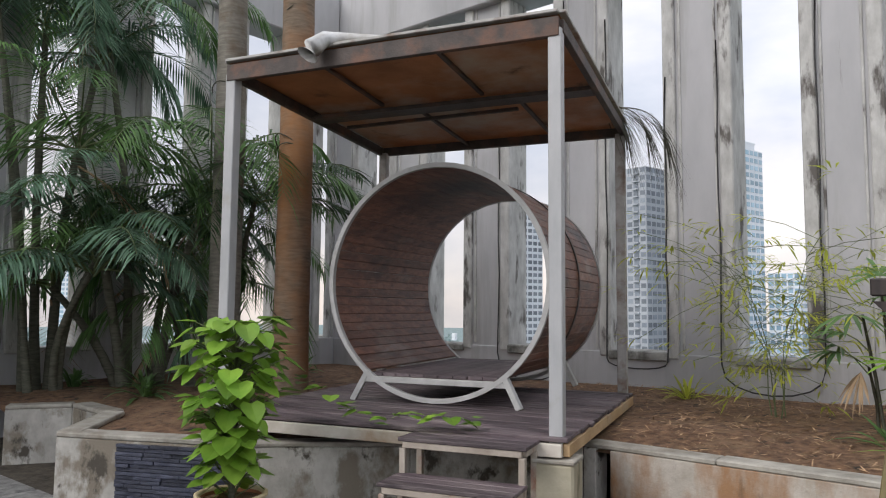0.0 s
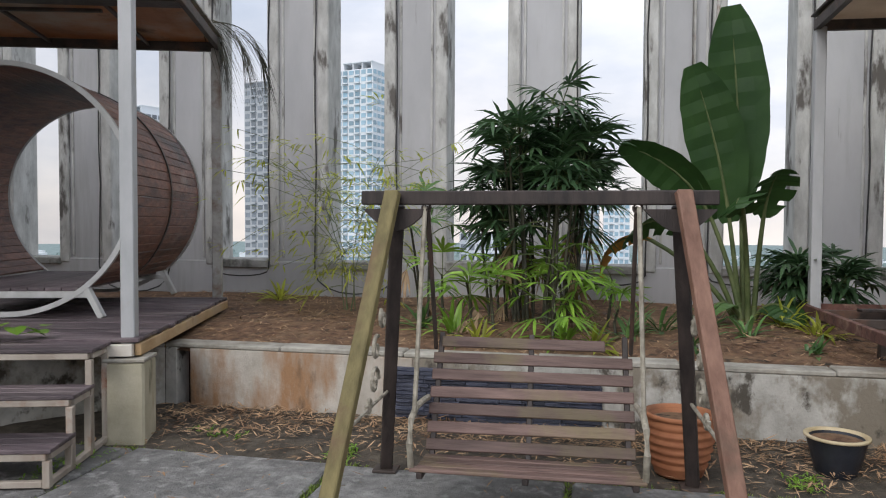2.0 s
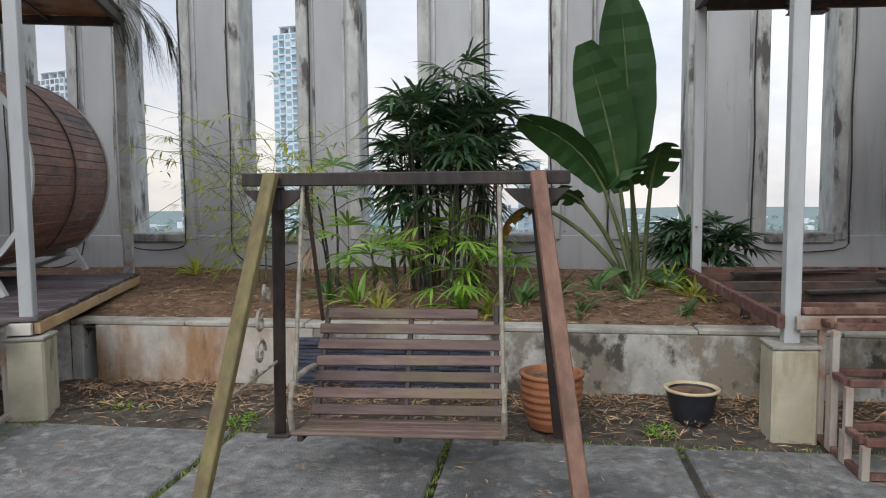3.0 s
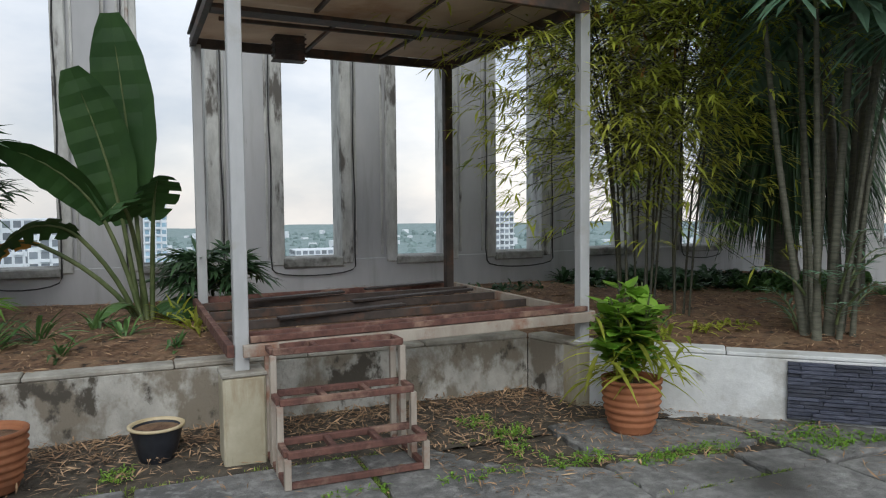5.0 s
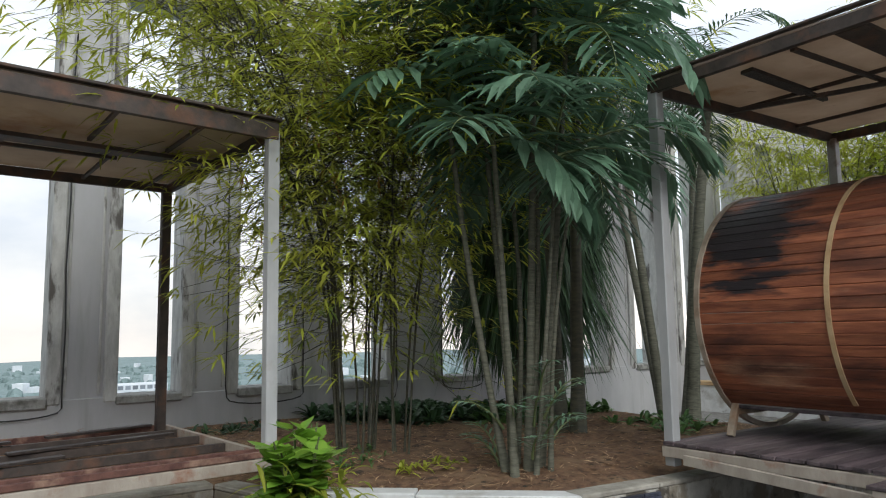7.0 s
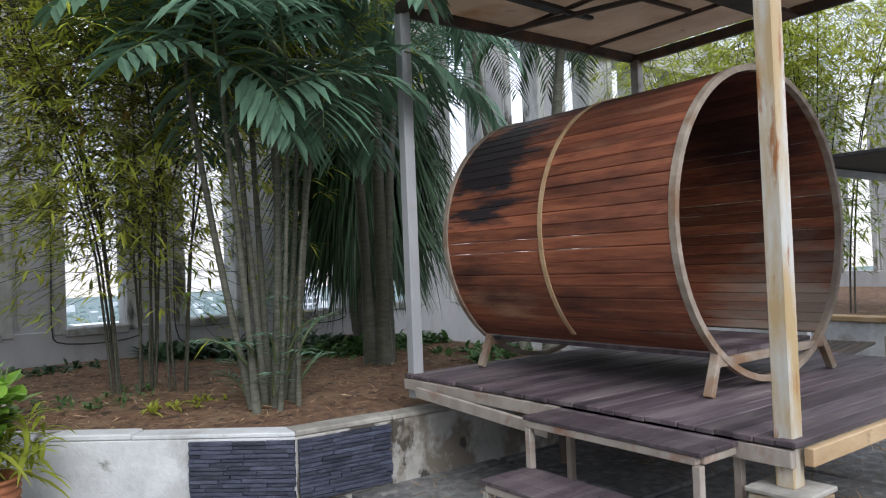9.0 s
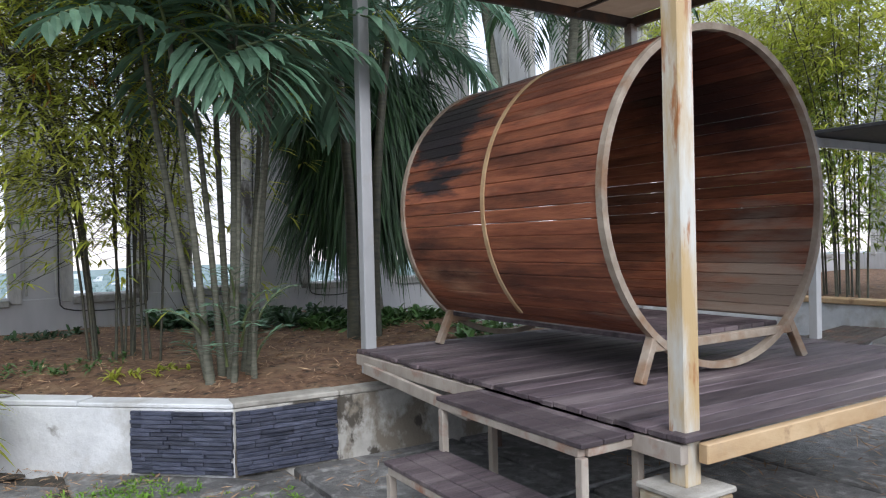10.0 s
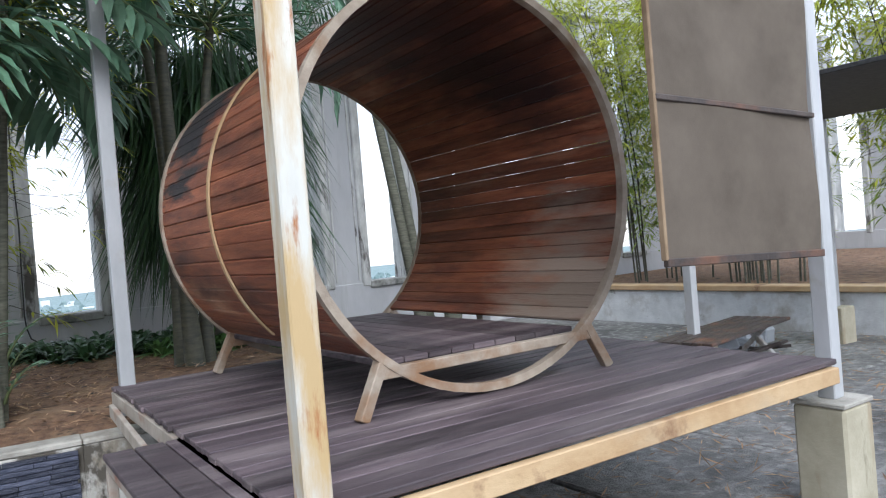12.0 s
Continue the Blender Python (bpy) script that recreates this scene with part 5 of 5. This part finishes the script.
for args in (((-0.03, 0.03, -0.05), 4.1, 1.52, 1.15, 1.8, 0.56, 0.14, 0.6, 0), ((-0.06, -0.03, -0.05), 3.75, 1.45, 1.0, 1.48, 0.54, 0.26, 1.0, 0),
             ((-0.05, -0.05, -0.05), 3.35, 1.42, 1.05, 1.15, 0.46, 0.95, 0.75, 0), ((0.04, -0.06, -0.05), 4.85, 1.5, 1.05, 0.6, 0.46, 0.9, 0.2, 4),
             ((0.0, -0.06, -0.05), 4.4, 1.42, 1.15, 0.55, 0.46, 1.7, 0.5, 4), ((-0.08, -0.02, -0.05), 3.6, 1.30, 1.05, 0.8, 0.40, 1.9, 0.6, 3)):
    part("leaf", paddle(*args[:7], roll=args[7], tears=args[8]), LEAF_BANANA, ban)
for args, mt in ((((-0.06, 0.0, -0.05), 3.35, 1.1, 1.2, 0.75, 0.30, 2.3, 0.5, 4), LEAF_ORANGE), (((0.02, 0.0, -0.05), 5.2, 1.1, 0.25, 0.55, 0.34, 1.6, 0.2, 0), LEAF_BANANA), (((-0.02, 0.0, -0.05), 3.9, 1.1, 0.25, 0.5, 0.32, 1.6, 0.2, 0), LEAF_MID)):
    part("leaf", paddle(*args[:7], roll=args[7], tears=args[8]), mt, ban)


def bamboo(m, culms, radius, h0, h1, sprays, lean, leaf_len, bare, label, mts, splits, drift=(0, 0), thick=0.017, reach=0.95):
    """A bamboo clump: jointed culms, thin side twigs and sprays of narrow leaves."""
    b = empty("bamboo_clump", m, label, "bamboo", "bamboo clumps")
    gr, gls = Geo(), [Geo() for _ in mts]
    lines = []
    for _ in range(culms):
        a, r = uni(0, 6.28), radius * math.sqrt(uni(0, 1))
        p = Vector((r * math.cos(a), r * math.sin(a), -0.05))
        h = uni(h0, h1)
        out = Vector((math.cos(a) + drift[0], math.sin(a) + drift[1], 0)) * lean * uni(0.3, 1.2)
        pts = [p + out * (k / 8) ** 2.2 * h * 0.3 + Vector((0.02 * math.sin(k * 1.7 + a), 0, h * k / 8 * (1 - 0.1 * (k / 8) ** 2))) for k in range(9)]
        gc = Geo()
        gc.tube(pts, [thick * (1 - 0.75 * k / 8) for k in range(9)], 6)
        for k in range(1, 7):
            q = pts[k]
            d = (pts[k + 1] - pts[k - 1]).normalized()
            gc.tube([q - d * 0.006, q + d * 0.006], thick * 1.25 * (1 - 0.6 * k / 8), 6)
        part("culm", gc, STEM_GREEN if thick < 0.01 else STEM_DARK, b, smooth=True)
        lines.append(pts)
    for _ in range(sprays):
        pts = rng.choice(lines)
        s = bare + (1 - bare) * uni(0, 1) ** 0.8
        f = s * 8
        i = min(int(f), 7)
        q = pts[i].lerp(pts[i + 1], f - i)
        az = uni(0, 6.28)
        twig = uni(0.12, reach) * (0.65 + 0.5 * s)
        tip = q + direction(az, uni(-0.55, 0.6)) * twig + Vector((drift[0], drift[1], 0)) * 0.25 * s
        if uni(0, 1) < 0.5:
            gr.tube([q, q.lerp(tip, 0.5) + Vector((0, 0, 0.03)), tip], 0.003, 3, cap=False)
        w = max(0.0, min(0.999, (tip.z / h1 - splits) * 1.6 + 0.5 + uni(-0.35, 0.35)))
        g = gls[int(w * len(mts))]
        for _k in range(rng.randrange(4, 8)):
            a2 = az + uni(-1.4, 1.4)
            g.blade(tip + direction(a2, 0.2) * uni(0, 0.12), direction(a2, uni(-0.6, 0.45)), Vector((0, 0, 1)), leaf_len * uni(0.6, 1.2), leaf_len * 0.15, 0.25, 2, 0.35)
    tagged(part("twig_mass", gr, STEM_GREEN if thick < 0.01 else STEM_DARK, b), kind="stuff")
    for g, mt in zip(gls, mts):
        if g.v:
            part("foliage", g, mt, b)
    return b


bamboo(bed_pose(6.92, 5.35), 12, 0.22, 4.4, 6.0, 4200, 1.1, 0.19, 0.22, "tall bamboo clump with yellow-green and orange leaves", [LEAF_BAMBOO_DARK, LEAF_BAMBOO, LEAF_BAMBOO, LEAF_BAMBOO], 0.22, (-0.45, -0.45), thick=0.0135, reach=1.7)
bamboo(bed_pose(7.2, 5.1), 4, 0.15, 4.6, 5.8, 1500, 0.9, 0.17, 0.5, "tall leaning bamboo culms with yellow-green leaves", [LEAF_BAMBOO_DARK, LEAF_BAMBOO, LEAF_BAMBOO], 0.35, (0.25, -0.7), thick=0.0125, reach=1.4)
bamboo(bed_pose(-1.45, 6.85), 5, 0.08, 1.3, 1.9, 220, 1.7, 0.16, 0.15, "thin young bamboo with pale yellow leaves", [LEAF_BAMBOO], 0.3, thick=0.006)
bamboo(pose(18.0, 6.2, 0.5), 16, 0.7, 5.0, 7.5, 2200, 0.9, 0.26, 0.15, "tall yellow-green bamboo at the far end of the terrace", [LEAF_BAMBOO_DARK, LEAF_BAMBOO], 0.3)
bamboo(pose(17.5, 4.1, 0.5), 16, 0.6, 5.0, 7.5, 2400, 0.9, 0.26, 0.15, "tall yellow-green bamboo at the far end of the terrace", [LEAF_BAMBOO_DARK, LEAF_BAMBOO], 0.3)
bamboo(pose(18.3, 1.9, 0.5), 14, 0.6, 5.0, 7.0, 1800, 0.9, 0.26, 0.15, "tall yellow-green bamboo at the far end of the terrace", [LEAF_BAMBOO_DARK, LEAF_BAMBOO], 0.3)
g = Geo()
for _ in range(120):
    c = Vector((uni(5.8, 7.7), uni(4.5, 5.9), uni(2.6, 4.6)))
    for _k in range(3):
        g.blade(c, direction(uni(0, 6.28), uni(-1.2, -0.1)), Vector((0, 0, 1)), uni(0.10, 0.18), 0.022, 0.2, 2)
ob = part("dying_foliage", g, LEAF_ORANGE, bpy.data.objects["bamboo_clump"], "orange dying leaves")
ob.matrix_parent_inverse = bpy.data.objects["bamboo_clump"].matrix_basis.inverted()


def feather_palm(m, stems, spread, h0, h1, fronds, flen, pairs, ll, lw, label, leaf_mt, stem_mt, r=0.035, bend=1.5, el=(0.3, 1.25), name="feather_palm", dry=0, droop=0.35, peak=0.35, shoots=0, base=0.38):
    c = empty(name, m, label, "palm", "palms of the bed")
    gl, gr, gd = Geo(), Geo(), Geo()
    for k in range(stems):
        a = 6.28 * k / stems + uni(-0.5, 0.5)
        b = Vector((math.cos(a) * spread * base * uni(0.4, 1), math.sin(a) * spread * base * uni(0.4, 1), -0.08))
        h = uni(h0, h1)
        top = b + Vector((math.cos(a) * spread * uni(0.5, 1.1), math.sin(a) * spread * uni(0.5, 1.1), h))
        bow, turn_ = uni(-0.06, 0.16), a + uni(-1.2, 1.2)
        pts = [b.lerp(top, s / 6) - Vector((math.cos(turn_), math.sin(turn_), 0)) * bow * math.sin(math.pi * s / 6) for s in range(7)]
        gs = Geo()
        rs = r * uni(0.75, 1.25)
        gs.tube(pts, [rs * (1.5 - 0.6 * s / 6 + (0.5 if s == 0 else 0)) for s in range(7)], 9)
        for s in range(1, 22):
            f = s / 22 * 6
            i = int(f)
            q = pts[i].lerp(pts[min(i + 1, 6)], f - i)
            d = (pts[min(i + 1, 6)] - pts[i]).normalized()
            gs.tube([q - d * 0.007, q + d * 0.007], rs * (1.58 - 0.6 * s / 22), 9, cap=False)
        part("stem", gs, stem_mt, c, smooth=True)
        for j in range(fronds):
            az = 6.28 * j / fronds + uni(-0.5, 0.5)
            frond(gl, gr, top + Vector((0, 0, uni(-0.1, 0.12))), az, uni(*el), flen * uni(0.75, 1.15), pairs, ll, lw, bend * uni(0.7, 1.3), droop, peak=peak)
        for j in range(dry):
            frond(gd, gd, top + Vector((0, 0, -0.15)), uni(0, 6.28), -0.5, flen * 0.7, pairs // 2, ll * 0.8, lw * 0.6, 0.9)
    for j in range(shoots):
        a = uni(0, 6.28)
        frond(gl, gr, Vector((0.2 * math.cos(a), 0.2 * math.sin(a), uni(0, 0.6))), a + uni(-0.5, 0.5), uni(0.9, 1.5), uni(0.3, 0.6), 7, 0.22, 0.034, 1.2, 0.2)
    tagged(part("rachis_mass", gr, STEM_GREEN, c, smooth=True), kind="stuff")
    part("crown", gl, leaf_mt, c)
    if gd.v:
        part("dead_foliage", gd, LEAF_DRY, c, "dry brown hanging fronds")
    return c


feather_palm(bed_pose(7.52, 3.72, 20), 6, 0.46, 2.5, 3.4, 6, 1.05, 12, 0.54, 0.088, "clump of slender grey-stemmed palms with feather leaves", LEAF_BLUE, STEM, 0.0175, 1.3, el=(-0.3, 1.0), droop=0.4, peak=0.62, shoots=14, base=0.5)
feather_palm(bed_pose(7.55, 3.78, 70), 4, 0.42, 3.4, 5.2, 9, 1.25, 13, 0.56, 0.085, "taller stems of the slender palm clump", LEAF_BLUE, STEM, 0.02, 1.5, el=(-0.1, 1.2), droop=0.3, peak=0.62)
feather_palm(bed_pose(9.3, 4.9, 10), 3, 0.45, 3.2, 5.0, 12, 1.9, 22, 0.50, 0.055, "tall feather palm behind the barrel", LEAF_BLUE, STEM_DARK, 0.04, 1.9, el=(0.0, 1.1))
feather_palm(pose(13.2, 6.4, 0), 4, 0.8, 4.6, 6.2, 8, 2.1, 24, 0.5, 0.05, "tall feather palm at the back of the terrace", LEAF, STEM, 0.06, 1.9, el=(0.1, 1.1))
feather_palm(bed_pose(-7.9, 4.5, 0), 6, 0.8, 1.2, 4.8, 10, 2.2, 40, 0.52, 0.036, "dense clump of dark green feather palm", LEAF_MID, STEM, 0.035, 1.9, dry=1, droop=0.5, el=(0.1, 1.3))
feather_palm(bed_pose(-8.2, 3.5, 0), 6, 0.6, 1.0, 4.6, 10, 2.1, 40, 0.52, 0.036, "dense clump of feather palm with drooping leaves", LEAF_BLUE, STEM, 0.035, 2.0, droop=0.5, el=(0.1, 1.3))
feather_palm(bed_pose(-7.3, 4.9, 0), 2, 0.5, 1.4, 2.6, 9, 1.9, 38, 0.5, 0.036, "dark feather palm beside a tall trunk", LEAF, STEM, 0.035, 1.8)


def tall_palm(m, r, h, mt, label):
    c = empty("royal_palm", m, label, "palm", "tall palms")
    g = Geo()
    pts, rad = [], []
    for k in range(60):
        s = k / 59
        pts.append((0.04 * math.sin(s * 3), 0.03 * math.cos(s * 2.2), -0.1 + h * s))
        rad.append(r * (1.12 - 0.22 * s + 0.10 * max(0, 1 - s * 9)) * (1.0 + 0.014 * (k % 2)))
    g.tube(pts, rad, 16)
    part("trunk", g, mt, c, smooth=True)
    gl, gr = Geo(), Geo()
    for j in range(11):
        frond(gl, gr, Vector((0, 0, h - 0.1)), 6.28 * j / 11 + uni(-0.2, 0.2), uni(0.1, 1.2), 2.4, 26, 0.55, 0.04, 2.0)
    tagged(part("rachis_mass", gr, STEM_GREEN, c, smooth=True), kind="stuff")
    part("crown", gl, LEAF_MID, c)
    for k in range(7):
        z = uni(0.6, h - 0.6)
        a0 = uni(0, 6.28)
        g = Geo()
        g.tube([(r * 1.08 * math.cos(a0 + t), r * 1.08 * math.sin(a0 + t), z + 0.1 * math.sin(t * 1.3)) for t in np.linspace(0, 4.5, 16)], 0.006, 5)
        part("tendril", g, STEM_DARK, c)
    return c


tall_palm(bed_pose(-5.60, 4.82), 0.165, 7.2, TRUNK, "tall palm trunk with orange-brown stains and vine tendrils")
tall_palm(bed_pose(-6.35, 4.52), 0.15, 7.6, TRUNK_GREY, "tall grey ringed palm trunk")

# fan palm with a skirt of hanging dead leaves
fp = empty("skirted_fan_palm", bed_pose(10.12, 6.5), "stout fan palm with a dark skirt of hanging leaves", "palm", "palms of the bed")
g = Geo()
g.tube([(0.03 * math.sin(k), 0.02 * math.cos(k * 2), -0.1 + 3.2 * k / 24) for k in range(25)], [0.20 - 0.03 * k / 24 + 0.012 * (k % 2) for k in range(25)], 14)
part("trunk", g, TRUNK_GREY, fp, smooth=True)
g = Geo()
for k in range(2300):
    az = uni(0, 6.28)
    z = uni(1.6, 3.5)
    r0 = uni(0.25, 0.95)
    g.blade(Vector((r0 * math.cos(az), r0 * math.sin(az), z)), direction(az + uni(-0.3, 0.3), uni(-1.5, -0.95)), Vector((math.cos(az), math.sin(az), 0.1)), uni(0.8, 1.4), 0.045, 0.08, 3, 0.3)
part("skirt", g, LEAF, fp, "dark hanging skirt of old leaves")
g, gr = Geo(), Geo()
for k in range(46):
    az, e = uni(0, 6.28), uni(-0.5, 1.2)
    hub = Vector((0, 0, 3.1)) + direction(az, e) * uni(0.6, 1.1)
    gr.tube([(0, 0, 3.1), hub], 0.012, 5, cap=False)
    fan(g, gr, hub, direction(az, e - 0.3), 18, 0.85, 0.05, 3.4, 0.45)
part("crown", g, LEAF, fp)
tagged(part("stalk_mass", gr, STEM_GREEN, fp), kind="stuff")

# dead frond hanging at the corner of the first pergola
df = empty("dead_frond", Matrix.Translation((-2.75, 6.62, 3.42)), "grey dead palm frond hanging over a pergola roof", "frond")
g = Geo()
for k in range(3):
    frond(g, g, Vector((-0.45 + 0.1 * k, -0.1 + 0.1 * k, 0.06)), 0.1 + 0.2 * k, 0.30, 0.6 + 0.06 * k, 26, 0.5, 0.014, 1.7, droop=1.2, spread=0.22, r0=0.010)
part("leaflet_mass", g, STEM_DARK, df)

# vine in the pot beside the first pergola
vine = empty("potted_vine", pose(-3.64, 2.86, 0.26), "lime green heart-leaved vine climbing a stake", "plant")
g = Geo()
g.tube([(0, 0, 0), (0.02, 0.01, 0.95)], 0.022, 8)
part("stake", g, STEM, vine, smooth=True)
g, gr = Geo(), Geo()


def heart(g, p, d, up, size):
    """A heart-shaped leaf."""
    d = d.normalized()
    side = d.cross(up).normalized()
    nrm = side.cross(d)
    ring = [(0.0, 0.0), (-0.12, 0.28), (0.12, 0.50), (0.42, 0.46), (0.72, 0.26), (1.0, 0.0)]
    vs = [p + d * (a * size) + side * (w * size) + nrm * (w * w * 0.35 * size) for a, w in ring]
    vs += [p + d * (a * size) - side * (w * size) + nrm * (w * w * 0.35 * size) for a, w in ring[1:5]]
    vs.append(p + d * 0.4 * size)
    g.add(vs, [(0, 1, 2, 10), (10, 2, 3), (10, 3, 4), (10, 4, 5), (0, 10, 7, 6), (10, 8, 7), (10, 9, 8), (10, 5, 9)])


for k in range(260):
    az = uni(0, 6.28)
    z = 0.05 + 1.08 * uni(0, 1) ** 0.75
    r = uni(0.05, 0.34) * (1.0 if z > 0.45 else 0.6)
    p = Vector((r * math.cos(az), r * math.sin(az), z))
    gr.tube([(0, 0, max(0, z - 0.12)), p], 0.004, 4, cap=False)
    heart(g, p, direction(az, uni(-0.9, 0.1)), Vector((math.cos(az) * 0.3, math.sin(az) * 0.3, 1)), uni(0.09, 0.17))
for k in range(30):
    s = k / 29
    p = Vector((0.15 + 0.95 * s, 0.35 + 0.75 * s, 0.75 - 0.28 * min(1, s * 2.2) + uni(-0.03, 0.05)))
    heart(g, p, direction(uni(0, 6.28), uni(-0.6, 0.3)), Vector((0, 0, 1)), uni(0.07, 0.13))
part("foliage", g, LEAF_LIME, vine)
part("stalk_mass", gr, STEM_GREEN, vine)

# leafy plant in the terracotta pot
pp = empty("potted_shrub", pose(5.54, 3.66, 0.33), "bushy potted plant with green and yellow-edged leaves", "plant")
g, g2, gr = Geo(), Geo(), Geo()
for k in range(190):
    az = uni(0, 6.28)
    off = Vector((uni(-0.26, 0.34), uni(-0.18, 0.18), uni(0, 0.42)))
    g2.blade(off, direction(az, uni(-0.2, 1.3)), Vector((0, 0, 1)), uni(0.18, 0.40), 0.04, 0.5, 4, 0.4)
for k in range(26):
    az = uni(0, 6.28)
    top = Vector((uni(-0.28, 0.2), uni(-0.2, 0.2), uni(0.25, 0.74)))
    gr.tube([(0, 0, 0), top * 0.5 + Vector((0, 0, 0.05)), top], 0.006, 5, cap=False)
    for j in range(9):
        a2 = uni(0, 6.28)
        heart(g, top * uni(0.5, 1.0) + direction(a2, 0.2) * 0.05, direction(a2, uni(-0.3, 0.8)), Vector((0, 0, 1)), uni(0.09, 0.16))
part("foliage", g, LEAF_LIME, pp)
part("strap_foliage", g2, LEAF_BAMBOO, pp, "yellow-green strap leaves")
part("stalk_mass", gr, STEM_GREEN, pp)

# ground cover under the trees and small weeds on the floor
def cover(m, nx, w, d, n, size, mt, label, name="ground_cover"):
    c = empty(name, m, label, "ground cover", "low plants of the bed")
    g = Geo()
    for _ in range(n):
        x, y = uni(-w, w), uni(-d, d)
        for k in range(nx):
            az = uni(0, 6.28)
            g.blade(Vector((x, y, uni(-0.02, 0.02))), direction(az, uni(0.2, 1.3)), Vector((0, 0, 1)), size * uni(0.5, 1.2), size * 0.22, 0.5, 3, 0.4)
    part("foliage", g, mt, c)
    return c


for x, y, w, d, n, sz, mt in ((8.6, 7.7, 0.9, 0.4, 110, 0.42, LEAF), (10.1, 6.2, 0.9, 0.4, 110, 0.40, LEAF_MID), (9.2, 7.0, 0.9, 0.5, 100, 0.40, LEAF), (6.6, 7.6, 0.5, 0.3, 24, 0.22, LEAF), (6.5, 5.0, 0.5, 0.4, 30, 0.12, LEAF_MID), (10.6, 4.6, 0.5, 0.6, 30, 0.3, LEAF_MID), (7.0, 4.3, 0.35, 0.2, 14, 0.14, LEAF_BAMBOO)):
    cover(bed_pose(x, y), 7, w, d, n, sz, mt, "patch of low dark leaves under the palms")
for x, y, w, d, n in ((4.6, 4.3, 0.16, 0.12, 26), (4.72, 4.0, 0.14, 0.12, 26), (4.85, 3.3, 0.22, 0.1, 34), (4.62, 3.62, 0.1, 0.14, 16), (5.5, 3.14, 0.4, 0.07, 40), (6.5, 3.1, 0.35, 0.14, 50), (6.75, 2.85, 0.3, 0.1, 36), (-0.55, 4.15, 0.08, 0.12, 18), (2.15, 4.2, 0.1, 0.12, 16), (-1.55, 4.35, 0.25, 0.08, 14), (-2.05, 3.55, 0.1, 0.35, 22), (4.2, 3.3, 0.3, 0.06, 18), (3.4, 3.35, 0.2, 0.05, 10), (7.3, 2.3, 0.3, 0.15, 18), (6.6, 2.9, 0.3, 0.15, 24), (5.6, 3.1, 0.4, 0.1, 24), (7.6, 1.7, 0.15, 0.2, 12)):
    cover(pose(x, y, -0.005), 5, w, d, int(n * 1.7), 0.058, LEAF_LIME, "small bright green weeds growing in a floor joint", "weed_patch")

# moss and grass in the joints of the paving
g = Geo()
for k in range(3400):
    if k % 3:
        x, y = uni(-2.6, 7.5), Y0 + SY * rng.choice((0, 0, 1, -1)) + uni(-0.02, 0.03)
    else:
        x, y = X0 + SX * rng.choice((-1, 0, 0, 1, 2, 3, 4)) + uni(-0.02, 0.02), uni(1.0, 4.0)
    if noise.noise((x * 1.3, y * 1.3, 2)) < -0.08:
        continue
    for j in range(4):
        g.blade(Vector((x, y, -0.03)), direction(uni(0, 6.28), uni(0.3, 1.4)), Vector((0, 0, 1)), uni(0.02, 0.055), 0.008, 0.3, 2)
tagged(part("joint_grass", g, LEAF_BAMBOO_DARK), "moss and short grass in the paving joints", "grass", kind="stuff")


def inside_bed(x, y):
    odd = False
    n = len(outline)
    for i in range(n):
        (x0, y0), (x1, y1) = outline[i], outline[(i + 1) % n]
        if (y0 > y) != (y1 > y) and x < (x1 - x0) * (y - y0) / (y1 - y0) + x0:
            odd = not odd
    return odd


def litter(name, n, pick, height, lo, hi, mt, label):
    g = Geo()
    for _ in range(n):
        x, y = pick()
        z = height(x, y)
        if z is None:
            continue
        g.blade(Vector((x, y, z + uni(0.004, 0.02))), direction(uni(0, 6.28), uni(-0.12, 0.35)), Vector((uni(-0.4, 0.4), uni(-0.4, 0.4), 1)), uni(lo, hi), uni(0.006, 0.018), uni(-0.12, 0.15), 2)
    tagged(part(name, g, mt), label, "leaf litter", kind="stuff")


litter("mulch_litter", 20000, lambda: (uni(-4, 11), uni(3.2, 8.4)), lambda x, y: bed_height(x, y) if inside_bed(x, y) and rw_gap(x, y) > 0.16 else None, 0.025, 0.13, LITTER, "dry brown leaves and bark strewn over the bed")
litter("leaf_litter", 6500, lambda: (uni(-2.2, 6.0), 4.9 - abs(rng.gauss(0, 0.40))), lambda x, y: 0.012 if y < 4.0 else -0.02 + 0.05 * ((y - 3.9) / 1.1) ** 0.8, 0.02, 0.12, LITTER, "dry leaves gathered along the wall foot")
litter("leaf_litter", 3000, lambda: (uni(9.5, 16.3), uni(-1.5, 4.5)), lambda x, y: -0.01, 0.05, 0.2, LITTER, "dry leaves blown over the far floor")
litter("leaf_litter", 500, lambda: (uni(6.2, 8.4), uni(0.0, 2.7)), lambda x, y: 0.0, 0.05, 0.16, LITTER, "dry leaves beside the raised deck")
litter("leaf_litter", 1300, lambda: (uni(4.0, 6.9), uni(2.95, 4.3)), lambda x, y: -0.012, 0.02, 0.11, LITTER, "dry leaves over the broken paving")
litter("leaf_litter", 420, lambda: (uni(-2.0, 7.0), uni(2.2, 4.0)), lambda x, y: 0.002, 0.015, 0.08, LITTER, "scattered dry leaves on the paving")
